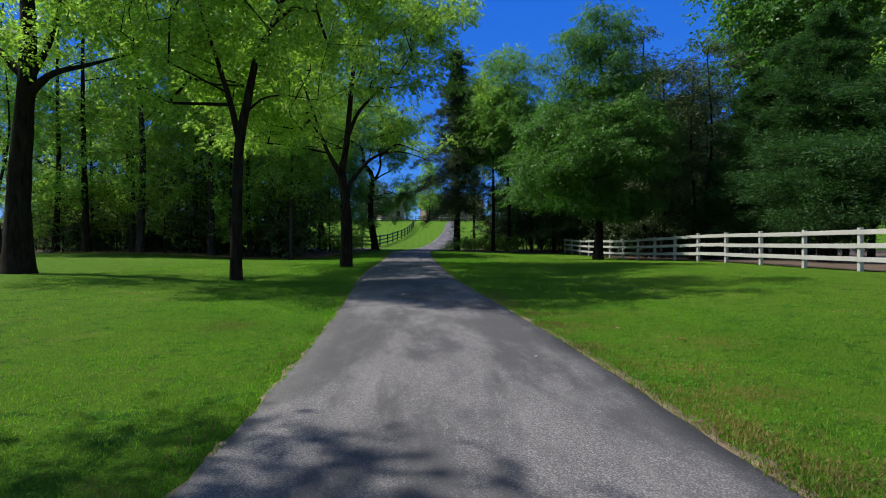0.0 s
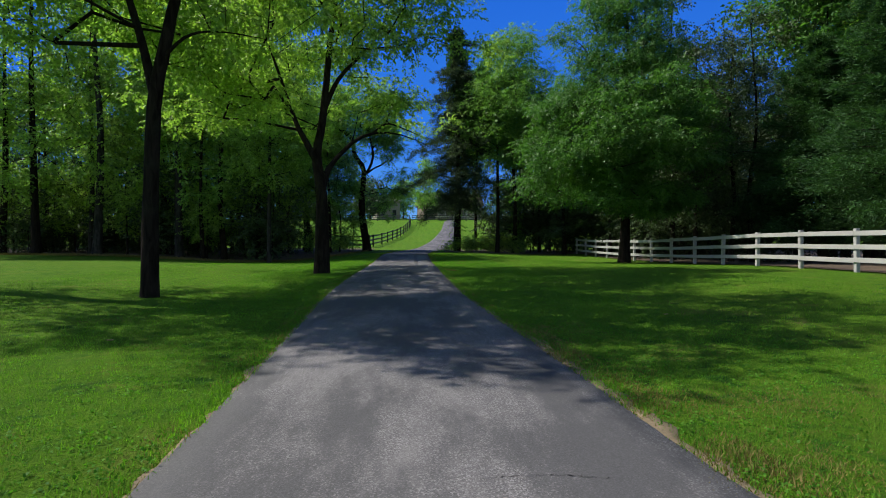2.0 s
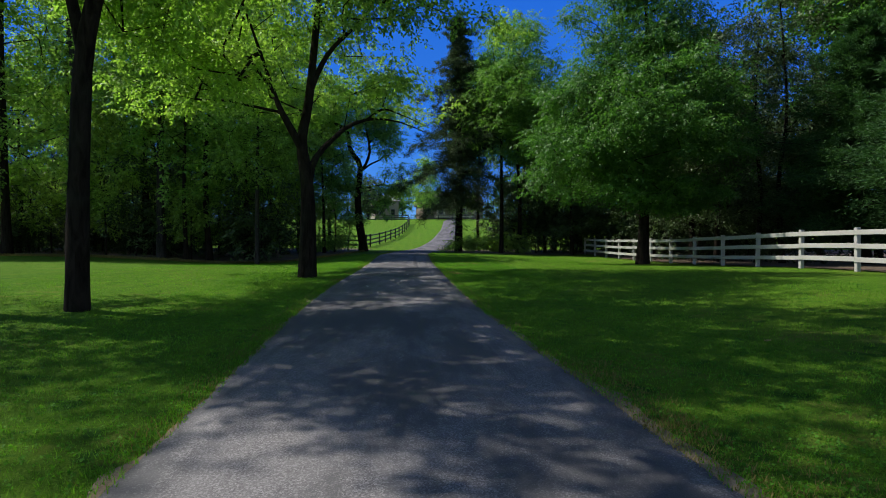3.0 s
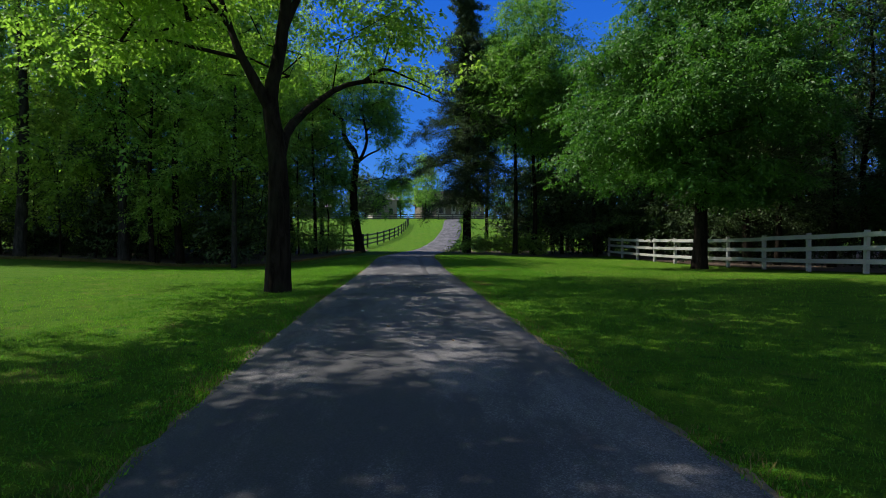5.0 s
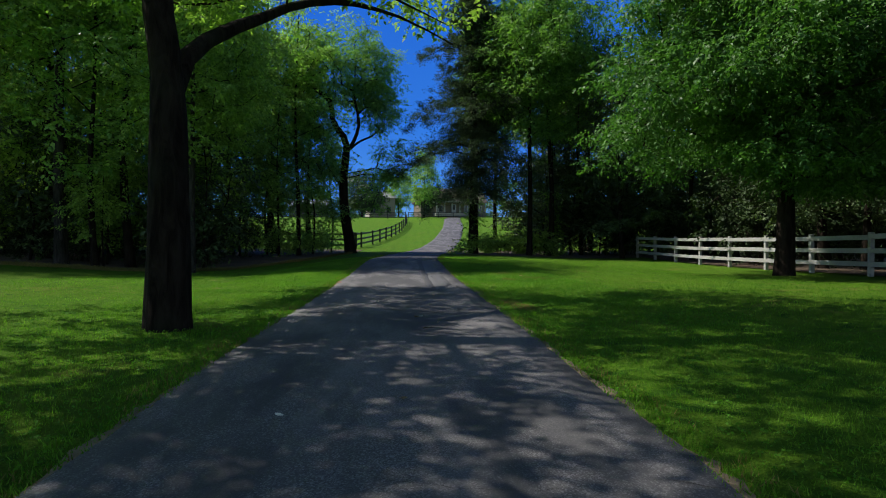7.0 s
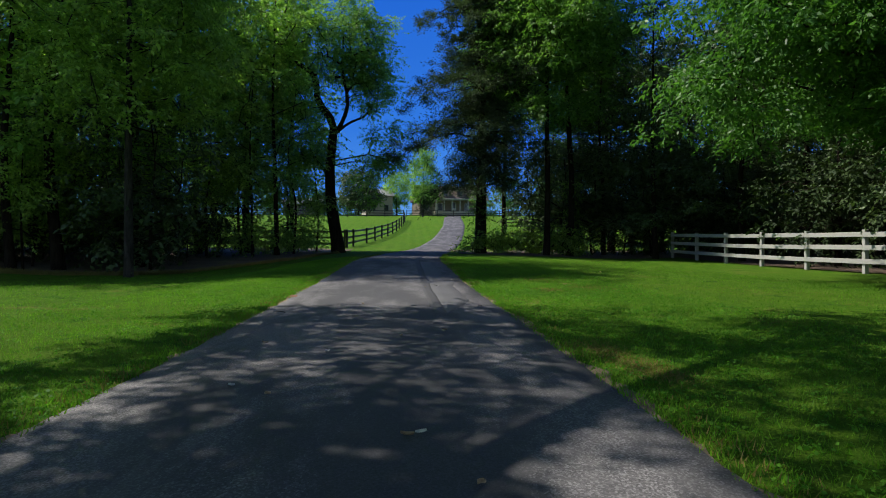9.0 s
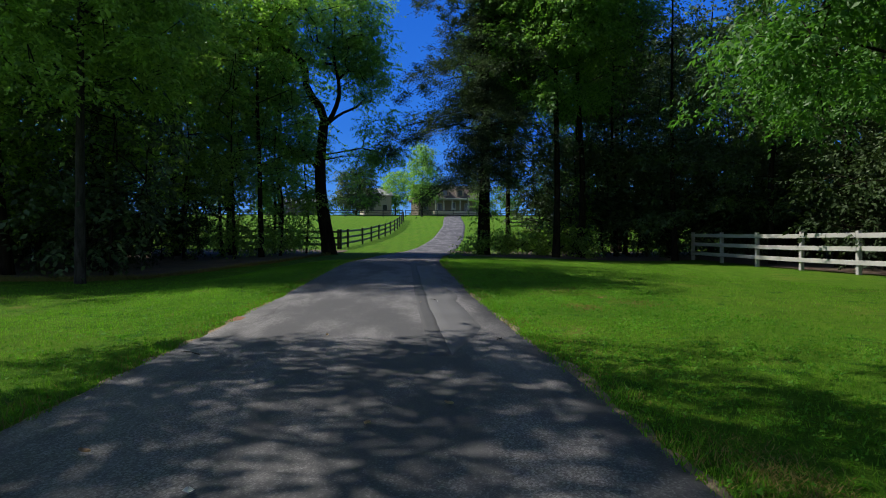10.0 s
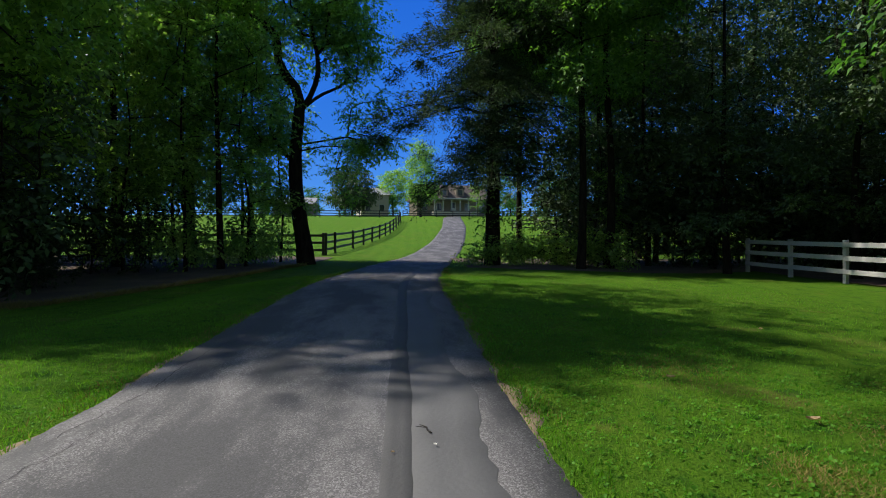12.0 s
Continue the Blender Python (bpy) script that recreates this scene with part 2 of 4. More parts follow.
def mesh_from(name, verts, faces, mat=None, smooth_it=False):
    me = bpy.data.meshes.new(name)
    verts, faces = np.asarray(verts, np.float32), np.asarray(faces, np.int32)
    k = faces.shape[1]
    me.vertices.add(len(verts))
    me.vertices.foreach_set("co", verts.ravel())
    me.loops.add(faces.size)
    me.loops.foreach_set("vertex_index", faces.ravel())
    me.polygons.add(len(faces))
    me.polygons.foreach_set("loop_start", np.arange(0, faces.size, k, dtype=np.int32))
    if smooth_it:
        me.polygons.foreach_set("use_smooth", np.ones(len(faces), bool))
    me.update(calc_edges=True)
    if mat:
        me.materials.append(mat)
    return me


def empty(name, x, y, z, turn=0.0):
    ob = new(name)
    ob.matrix_world = pose(x, y, z, 0, 0, turn)
    return ob


def child(name, me, parent, label="", m=None):
    ob = new(name, me)
    ob.parent = parent
    if m is not None:
        ob.matrix_basis = m
    return tagged(ob, label)


def part(name, bm, mat, parent, label=""):
    me = bpy.data.meshes.new(name)
    bm.to_mesh(me)
    bm.free()
    me.materials.append(mat)
    return child(name, me, parent, label)


def box(bm, x, y, z, sx, sy, sz, bevel=0.0, m=None):
    """A box with its middle at x, y, z."""
    g = bmesh.ops.create_cube(bm, size=1.0, matrix=Matrix.Translation((x, y, z)) @ Matrix.Diagonal((sx, sy, sz, 1)))
    if bevel:
        es = list({e for v in g["verts"] for e in v.link_edges})
        bmesh.ops.bevel(bm, geom=es, offset=bevel, segments=1, affect="EDGES")
    if m is not None:
        bmesh.ops.transform(bm, matrix=m, verts=bm.verts)
    return bm


# ground: one sheet, fine near the drive, coarse far away
def spread(a, b, fine_a, fine_b, pitch, grow=1.22):
    mid = list(np.arange(fine_a, fine_b, pitch))
    out, s, v = [], pitch, fine_a
    while v > a:
        s *= grow
        v -= s
        out.append(max(v, a))
    end, s, v = [], pitch, mid[-1]
    while v < b:
        s *= grow
        v += s
        end.append(min(v, b))
    return np.array(out[::-1] + mid + end)


gx, gy = spread(-2500, 2500, -15, 15, 0.45, 1.25), spread(-300, 3500, -6, 128, 0.6, 1.25)
XX, YY = np.meshgrid(gx, gy)
ZZ = ground_z(XX, YY)
under = np.abs(XX - road_x(YY)) < HALF - 0.3
ZZ = np.where(under & (YY < 410), ZZ - 0.12, ZZ)
nx, ny = len(gx), len(gy)
idx = np.arange(nx * ny).reshape(ny, nx)
quads = np.stack([idx[:-1, :-1], idx[:-1, 1:], idx[1:, 1:], idx[1:, :-1]], -1).reshape(-1, 4)
ground = new("ground", mesh_from("ground", np.stack([XX, YY, ZZ], -1).reshape(-1, 3), quads, TURF, True))
tagged(ground, "mown green lawn with clover and a few dry patches", "lawn", kind="structure")


def ribbon(name, mat, ys, left, right, lift, cols=9, crown=0.0, skirt=0.08):
    """A strip of paving that follows the ground, with turned-down edges."""
    rows = []
    for y, a, b in zip(ys, left, right):
        u = np.linspace(0, 1, cols)
        xs = a + (b - a) * u
        z = gz(road_x(y), y) + lift + crown * (1 - (2 * u - 1) ** 2)
        z = np.full(cols, z) if np.ndim(z) == 0 else z
        row = np.stack([xs, np.full(cols, y), z], -1)
        row = np.vstack([row[0] - [0.015, 0, skirt], row, row[-1] + [0.015, 0, -skirt]])
        rows.append(row)
    k = cols + 2
    v = np.vstack(rows)
    i = np.arange(len(ys) * k).reshape(len(ys), k)
    f = np.stack([i[:-1, :-1], i[:-1, 1:], i[1:, 1:], i[1:, :-1]], -1).reshape(-1, 4)
    return new(name, mesh_from(name, v, f, mat))


def wobble(y, seed, size):
    return size * (noise.noise(Vector((y * 0.6, seed, 0))) + 0.6 * noise.noise(Vector((y * 2.3, seed, 5))) + 0.35 * noise.noise(Vector((y * 7, seed, 9))))


road_ys = np.concatenate([np.arange(-40, -2, 1.0), np.arange(-2, 60, 0.12), np.arange(60, 205, 1.0)])
road = ribbon("driveway", ASPHALT, road_ys,
              [road_x(y) - HALF + wobble(y, 1, 0.045) for y in road_ys], [road_x(y) + HALF + wobble(y, 2, 0.045) for y in road_ys], 0.006, 11, 0.02)
tagged(road, "worn grey asphalt driveway with sealed dark blotches", "driveway", kind="structure")

# the verges: bare dry soil and thatch along both edges
near_ys = np.arange(-3, 62, 0.1)
for side, seed in ((-1, 1), (1, 2)):
    edge = [road_x(y) + side * HALF + wobble(y, seed, 0.045) for y in near_ys]
    wide = [max(0.004, (0.02 if side < 0 else 0.05 if y > 14 else 0.11) + wobble(y * 1.3, seed + 20, 0.13)) for y in near_ys]
    a = [e - 0.06 if side > 0 else e - w for e, w in zip(edge, wide)]
    b = [e + w if side > 0 else e + 0.06 for e, w in zip(edge, wide)]
    v = ribbon("verge", VERGE, near_ys, a, b, 0.008, 3, 0.0, 0.05)
    v.location.z = -0.004
    tagged(v, "strip of dry soil and thatch along the asphalt", "verge", kind="structure")
tar_ys = np.arange(29.5, 47, 0.15)
tar = ribbon("asphalt_patch", TAR, tar_ys, [road_x(y) + 0.57 + wobble(y, 31, 0.02) for y in tar_ys], [road_x(y) + 0.72 + wobble(y, 32, 0.025) for y in tar_ys], 0.026, 4, 0.0, 0.012)
seal = ribbon("asphalt_patch", SEAL, tar_ys[:80], [road_x(y) + 0.71 + wobble(y, 33, 0.01) for y in tar_ys[:80]], [road_x(y) + 0.73 + min(0.4, 0.3 * (y - 29.5)) + wobble(y, 34, 0.1) * min(1.0, y - 29.5) for y in tar_ys[:80]], 0.0215, 4, 0.0, 0.012)
tagged(seal, "smooth blue-grey sealed area of the asphalt", "asphalt patch", kind="structure")
tagged(tar, "long dark sealed strip in the asphalt", "asphalt patch", kind="structure")


# forest floor: brown litter under the woods and behind the white fence
def left_edge(x):
    """Where the left woods begin, by x."""
    return np.interp(x, [-60, -20, -12, -8, -5.5, -3.9], [43, 43, 42, 43, 48.5, 52.5])


def floor_patch(name, xs, low, high, rows, label):
    grid = []
    for x in xs:
        a, b = low(x) + wobble(x, 50, 0.5), high(x)
        ys = np.linspace(a, b, rows)
        grid.append(np.stack([np.full(rows, x), ys, ground_z(np.full(rows, x), ys) + 0.03 - 0.05 * (np.arange(rows) == 0)], -1))
    i = np.arange(len(xs) * rows).reshape(len(xs), rows)
    f = np.stack([i[:-1, :-1], i[1:, :-1], i[1:, 1:], i[:-1, 1:]], -1).reshape(-1, 4)
    ob = new(name, mesh_from(name, np.vstack(grid), f, LITTER, True))
    return tagged(ob, label, "forest floor", kind="structure")


floor_patch("forest_floor", np.arange(-60, -3.9, 0.5), left_edge, lambda x: 61.5, 30, "brown leaf litter under the woods beside the lawn")
floor_patch("forest_floor", np.arange(2.2, 13.2, 0.4), lambda x: np.interp(x, [2, 5, 13.2], [50.6, 49.6, 50.8]), lambda x: 60.0, 22, "brown leaf litter under the cedar and its neighbours")
floor_patch("forest_floor", np.arange(13.0, 48, 0.7), lambda x: -10.0, lambda x: 60.0, 90, "reddish brown litter under the pines")


# ---------------------------------------------------------------- trees
def tubes(segments, sides):
    """Frusta for (a, b, radius at a, radius at b)."""
    if not segments:
        return np.zeros((0, 3)), np.zeros((0, 4), int)
    a = np.array([s[0] for s in segments], float)
    b = np.array([s[1] for s in segments], float)
    ra, rb = np.array([s[2] for s in segments]), np.array([s[3] for s in segments])
    d = b - a
    d /= np.linalg.norm(d, axis=1)[:, None] + 1e-9
    ref = np.where(np.abs(d[:, 2:3]) > 0.9, [[1.0, 0, 0]], [[0, 0, 1.0]])
    u = np.cross(d, ref)
    u /= np.linalg.norm(u, axis=1)[:, None] + 1e-9
    w = np.cross(d, u)
    ang = np.arange(sides) * 2 * np.pi / sides
    ring = np.cos(ang)[None, :, None] * u[:, None] + np.sin(ang)[None, :, None] * w[:, None]
    va, vb = a[:, None] + ring * ra[:, None, None], b[:, None] + ring * rb[:, None, None]
    v = np.concatenate([va, vb], 1).reshape(-1, 3)
    k = np.arange(sides)
    f = np.stack([k, (k + 1) % sides, (k + 1) % sides + sides, k + sides], -1)
    f = (f[None] + (np.arange(len(a)) * 2 * sides)[:, None, None]).reshape(-1, 4)
    return v, f


def sweep(points, radii, sides=12, rough=0.06, seed=0, flare=0.0):
    """One skin along a line of points; the bark's big lumps are in the shape."""
    p = np.array(points, float)
    t = np.gradient(p, axis=0)
    t /= np.linalg.norm(t, axis=1)[:, None]
    ref = np.array([0.0, 1.0, 0.0]) if abs(t[0][2]) > 0.5 else np.array([0.0, 0.0, 1.0])
    v = []
    for i, (c, d, r) in enumerate(zip(p, t, radii)):
        u = np.cross(ref, d)
        u /= np.linalg.norm(u)
        w = np.cross(d, u)
        for k in range(sides):
            a = 2 * np.pi * k / sides
            q = 1 + rough * noise.noise(Vector((math.cos(a) * 1.5 + seed, math.sin(a) * 1.5, c[2] * 1.2))) * 2
            if flare and i < 4:
                q += flare * (1 - i / 4) ** 2 * (0.6 + 0.5 * math.cos(a * 4 + seed))
            v.append(c + r * q * (math.cos(a) * u + math.sin(a) * w))
    n = len(p)
    i = np.arange(n * sides).reshape(n, sides)
    f = np.stack([i[:-1], np.roll(i[:-1], -1, 1), np.roll(i[1:], -1, 1), i[1:]], -1).reshape(-1, 4)
    return np.array(v), f


def curve_through(points, n):
    """A smooth line of n points through a few."""
    p = np.array(points, float)
    k = len(p)
    out = []
    for u in np.linspace(0, k - 1.0001, n):
        i = int(u)
        f = u - i
        p0, p1, p2, p3 = p[max(i - 1, 0)], p[i], p[i + 1], p[min(i + 2, k - 1)]
        out.append(0.5 * (2 * p1 + (p2 - p0) * f + (2 * p0 - 5 * p1 + 4 * p2 - p3) * f * f + (3 * p1 - p0 - 3 * p2 + p3) * f ** 3))
    return np.array(out)


def leaves(rng, centres, spreads, counts, size, slim=0.55, flat=0.6, droop=0.25, fan=9):
    """Bent four-cornered leaves, set along short drooping sprays round the ends of the twigs."""
    centres, spreads, counts = np.asarray(centres, float), np.asarray(spreads, float), np.asarray(counts)
    per = np.maximum(1, np.round(counts / fan).astype(int))
    c, s = np.repeat(centres, per, 0), np.repeat(spreads, per)
    m = len(c)
    r = rng.normal(size=(m, 3))
    r *= (rng.random((m, 1)) ** 0.45) / (np.linalg.norm(r, axis=1)[:, None] + 1e-9) * 1.2
    r[:, 2] *= flat
    start = c + r * s[:, None]
    d = rng.normal(size=(m, 3)) * [0.6, 0.6, 0.25] + r * [1, 1, 0.4]
    d[:, 2] -= droop
    d /= np.linalg.norm(d, axis=1)[:, None] + 1e-9
    up = rng.normal(size=(m, 3)) * 0.3 + [0, 0, 1.0]
    side = np.cross(d, up)
    side /= np.linalg.norm(side, axis=1)[:, None] + 1e-9
    face = np.cross(side, d)
    start, d, side, face = (np.repeat(a, fan, 0) for a in (start, d, side, face))
    n = len(start)
    u = np.tile(np.linspace(0.0, 1.0, fan), m)[:, None]
    hand = np.where(np.arange(n) % 2, 1.0, -1.0)[:, None]
    reach = size * fan * 0.36
    p = start + d * u * reach - face * (u ** 2) * reach * droop * 0.6 + rng.normal(size=(n, 3)) * size * 0.18
    long = d * (0.35 + 0.5 * u) + side * hand * (1.0 - 0.55 * u) - face * 0.25 + rng.normal(size=(n, 3)) * 0.25
    long /= np.linalg.norm(long, axis=1)[:, None]
    nrm = face + rng.normal(size=(n, 3)) * 0.5
    across = np.cross(long, nrm)
    across /= np.linalg.norm(across, axis=1)[:, None] + 1e-9
    nrm = np.cross(across, long)
    L = size * (0.65 + 0.7 * rng.random((n, 1)))
    wd = L * slim * 0.5
    tip = p + long * L - nrm * L * 0.16
    mid = p + long * L * 0.45 + nrm * wd * 0.2
    v = np.stack([p, mid + across * wd, tip, mid - across * wd], 1).reshape(-1, 3)
    return v, np.arange(4 * n).reshape(-1, 4)


def needles(rng, tips, ways, spreads, count, size, slim):
    """Tufts of thin three-cornered needles that point along their bough."""
    p = np.repeat(np.asarray(tips, float), count, 0)
    w = np.repeat(np.asarray(ways, float), count, 0)
    s = np.repeat(np.asarray(spreads, float), count)
    n = len(p)
    r = rng.normal(size=(n, 3)) * [0.6, 0.6, 0.4]
    p = p + r * s[:, None]
    long = w * 0.9 + rng.normal(size=(n, 3)) * 0.55 + r * 0.25
    long /= np.linalg.norm(long, axis=1)[:, None]
    side = np.cross(long, rng.normal(size=(n, 3)) * 0.7 + [0, 0, 1.0])
    side /= np.linalg.norm(side, axis=1)[:, None] + 1e-9
    L = size * (0.6 + 0.8 * rng.random((n, 1)))
    v = np.stack([p - side * L * slim * 0.5, p + side * L * slim * 0.5, p + long * L], 1).reshape(-1, 3)
    return v, np.arange(3 * n).reshape(-1, 3)


def in_lobes(rng, lobes, n, shell=0.55):
    """Places inside egg-shaped lobes, more of them towards the outside."""
    vol = np.array([l[3] * l[4] * l[5] for l in lobes]) ** 0.75
    pick = rng.choice(len(lobes), n, p=vol / vol.sum())
    d = rng.normal(size=(n, 3))
    d /= np.linalg.norm(d, axis=1)[:, None]
    rad = (shell + (1 - shell) * rng.random((n, 1)) ** 0.6) * (0.8 + 0.3 * rng.random((n, 1)))
    lo = np.array(lobes)[pick]
    return lo[:, :3] + d * rad * lo[:, 3:]


def branch_out(rng, nodes, targets, twig, stretch=0.25):
    """Joins every target to the nearest wood that grows towards it. Returns the segments with radii that thicken towards the trunk."""
    pos, parent = [np.array(p, float) for p in nodes], [-1] + list(range(len(nodes) - 1))
    base = len(nodes)
    order = np.argsort(np.linalg.norm((targets - pos[base // 2]) * [1, 1, 0.6], axis=1))
    arr = np.array(pos)
    for t in targets[order]:
        d = t - arr
        cost = np.linalg.norm(d, axis=1) + 0.9 * np.maximum(0, -d[:, 2] + 0.15 * np.hypot(d[:, 0], d[:, 1]))
        j = int(np.argmin(cost))
        a = arr[j]
        ln = np.linalg.norm(t - a)
        k = max(1, int(ln / 1.1))
        prev = j
        for q in range(1, k + 1):
            u = q / k
            pnt = a + (t - a) * u
            if q < k:
                pnt = pnt + rng.normal(size=3) * 0.05 * ln + np.array([0, 0, stretch * 0.35 * ln * u * (1 - u)])
            pos.append(pnt)
            parent.append(prev)
            prev = len(pos) - 1
        arr = np.array(pos)
    load = np.zeros(len(pos))
    load[base:] += 0.35
    for i in range(len(pos) - 1, 0, -1):
        load[parent[i]] += load[i] + 0.02
    rad = twig * np.maximum(load, 0.3) ** 0.46
    segs = [(pos[parent[i]], pos[i], min(rad[parent[i]], rad[i] * 1.35), rad[i]) for i in range(base, len(pos))]
    return segs


def join(pieces):
    vs, fs, at = [], [], 0
    for v, f in pieces:
        vs.append(v)
        fs.append(np.asarray(f) + at)
        at += len(v)
    return np.vstack(vs), np.vstack(fs)


def broadleaf(name, seed, spine, r0, lobes, clumps, per, size, mat, bark=BARK, spread_by=0.75, limbs=(), sides=12, slim=0.55, flare=0.45, shell=0.5, twig=0.014, flat=0.6, droop=0.25):
    """A tree at the origin: the trunk's line, further limbs (line, radius at the start), and lobes of foliage."""
    rng = np.random.default_rng(seed)
    line = curve_through(spine, 22)
    h = np.linspace(0, 1, 22)
    wood = [sweep(line, r0 * (1 - 0.82 * h ** 0.9), sides, 0.07, seed, flare)]
    nodes = [p for p in line[7:]]
    extra = []
    for pts, r in limbs:
        lim = curve_through(pts, 14)
        wood.append(sweep(lim, r * (1 - 0.92 * np.linspace(0, 1, 14)), max(7, sides - 4), 0.08, seed + 3))
        extra += list(lim[3:])
    targets = in_lobes(rng, lobes, clumps, shell)
    if extra:                                    # twigs may leave from any limb
        e = np.array(extra)
        near = np.array([np.min(np.linalg.norm(e - t, axis=1)) for t in targets]) < np.array([np.min(np.linalg.norm(np.array(nodes) - t, axis=1)) for t in targets])
    else:
        near = np.zeros(len(targets), bool)
    segs = branch_out(rng, nodes, targets[~near], twig) if (~near).any() else []
    if near.any():
        segs += branch_out(rng, extra, targets[near], twig)
    wood.append(tubes(segs, 5 if sides > 10 else 3))
    wv, wf = join(wood)
    lv, lf = leaves(rng, targets, spread_by * (0.6 + 0.8 * rng.random(len(targets))), rng.integers(int(per * 0.5), int(per * 1.5), len(targets)), size, slim, flat, droop)
    return mesh_from(name + "_trunk", wv, wf, bark, True), mesh_from(name + "_crown", lv, lf, mat)


def conifer(name, seed, height, r0, radius_at, whorls, per_whorl, size, mat, bark=BARK, first=0.08, sag=0.25, tuft=14, slim=0.12, lift=0.1, tuft_spread=0.35):
    """A conifer: boughs in uneven whorls, each set with tufts of needles. radius_at(u): the bough's length at the share u of the height."""
    rng = np.random.default_rng(seed)
    line = curve_through([(0, 0, -0.2), (0.1, 0.05, height * 0.4), (0.0, 0.12, height * 0.75), (0.05, 0, height)], 20)
    wood = [sweep(line, r0 * (1 - 0.93 * np.linspace(0, 1, 20)), 10, 0.06, seed, 0.3)]
    segs, tips, spreads, ways = [], [], [], []
    turn = 0.0
    for u in np.linspace(first, 0.985, whorls):
        for k in range(per_whorl):
            turn += 2.399 + rng.normal() * 0.3
            ln = radius_at(u) * (0.25 + 1.0 * rng.random())
            z0 = height * (u + rng.normal() * 0.008)
            d = np.array([math.cos(turn), math.sin(turn), 0.0])
            n = max(3, int(ln / 0.55))
            prev = np.array([0, 0, z0])
            for q in range(1, n + 1):
                s = q / n
                pnt = np.array([0, 0, z0]) + d * ln * s + np.array([0, 0, lift * ln * s - sag * ln * s * s]) + rng.normal(size=3) * 0.06
                segs.append((prev, pnt, 0.035 * (1 - s) + 0.012, 0.03 * (1 - s) + 0.008))
                if s > 0.2:
                    for w in range(3):
                        side = np.cross(d, [0, 0, 1]) * rng.normal() * 0.32 * ln * (0.35 + 0.65 * (1 - s)) * 0.9
                        tips.append(pnt + side + rng.normal(size=3) * 0.1)
                        ways.append(d + side * 0.5 + np.array([0, 0, 0.25 - sag * s]))
                        spreads.append(tuft_spread * (0.7 + 0.6 * rng.random()) * (1.15 - 0.75 * u))
                prev = pnt
    wood.append(tubes(segs, 4))
    wv, wf = join(wood)
    lv, lf = needles(rng, tips, ways, spreads, tuft, size, slim)
    return mesh_from(name + "_trunk", wv, wf, bark, True), mesh_from(name + "_crown", lv, lf, mat)


def plant(meshes, x, y, label, name="tree", turn=0.0, group="", scale=1.0, category="tree", sink=0.05):
    t = empty(name, x, y, gz(x, y) - sink, turn)
    t.scale = (scale, scale, scale)
    child("trunk", meshes[0], t)
    child("crown", meshes[1], t)
    return tagged(t, label, category, group)


# the lawn's own trees, along the left of the drive
big = broadleaf("big_tree", 11, [(0, 0, -0.2), (0.05, 0, 3), (0.25, 0.1, 7), (0.0, 0.3, 11), (0.3, 0.2, 17.5)], 0.4,
                [(0, 0, 10, 5, 4.4, 4), (3.2, -0.6, 9, 3, 3, 2.2), (-3, 1, 9, 3, 3, 2.5), (0.5, 0, 13.5, 3.5, 3.6, 2.5), (3.2, 0, 7.6, 2.0, 1.8, 0.8), (2, -2.2, 10, 3, 2.4, 2.2), (1, 0, 17, 3.6, 3.4, 2.2), (3.5, 1.0, 14, 2.6, 2.6, 2), (-0.5, -2.4, 14.8, 3.0, 2.6, 2.2)],
                135, 240, 0.125, LEAF_YELLOW, spread_by=0.62, limbs=[([(0.1, 0, 5.2), (1.0, -0.1, 6.0), (2.2, -0.2, 6.3), (3.8, -0.3, 6.7)], 0.15), ([(0.2, 0, 6.0), (-1.5, 0.4, 7.5), (-3.4, 0.9, 9)], 0.16), ([(0.2, 0, 5.6), (1.0, 0.1, 7.4), (1.2, 0.2, 9.5)], 0.12)])
plant(big, -12.1, 18.4, "tall lawn tree with a thick dark furrowed trunk", group="lawn trees")

slim_tree = broadleaf("slim_tree", 12, [(0, 0, -0.2), (0.02, 0, 2), (0.1, 0, 4.0), (0.33, 0, 5.2), (0.53, 0.2, 6.5), (0.95, 0.4, 7.6), (1.6, 0.3, 9.4), (1.6, -0.4, 12), (1.4, -0.8, 14.5)], 0.175,
                      [(0.3, 0, 8.8, 3.4, 3.2, 2.8), (-2.0, 0, 7.6, 2.4, 2.4, 2.2), (2.6, 0.2, 8.4, 2.2, 2.4, 2.0), (0.6, 0, 11.6, 2.6, 2.6, 2.0), (-1.7, -0.4, 5.8, 1.8, 1.7, 0.9), (2.2, -0.3, 5.6, 1.4, 1.4, 0.7), (0.8, 0, 13.8, 2.6, 2.6, 1.6), (0, -2.0, 7.2, 2.0, 1.6, 1.2), (0.5, 2.4, 9.0, 2.4, 2.0, 2.0), (-0.8, 3.8, 8.6, 2.8, 2.4, 2.2), (1.2, 3.8, 11.0, 2.6, 2.4, 2.0), (0.2, -2.6, 9.6, 2.4, 2.0, 1.8), (-1.6, 4.6, 7.4, 2.0, 1.8, 1.4), (0.2, 4.8, 9.6, 2.0, 1.8, 1.4)],
                      280, 230, 0.12, LEAF_YELLOW, spread_by=0.56, twig=0.011, flare=0.2, limbs=[([(0.1, 0, 4.1), (-0.2, 0.1, 5.2), (-0.6, 0.2, 6.4), (-1.1, 0.3, 7.9), (-1.7, 0.4, 10)], 0.11), ([(0.15, 0, 4.7), (0.8, -0.2, 5.2), (1.5, -0.2, 5.3), (2.5, 0, 5.2)], 0.045)])
plant(slim_tree, -5.27, 17.3, "slim lawn tree with dark bark and fresh leaves", group="lawn trees")

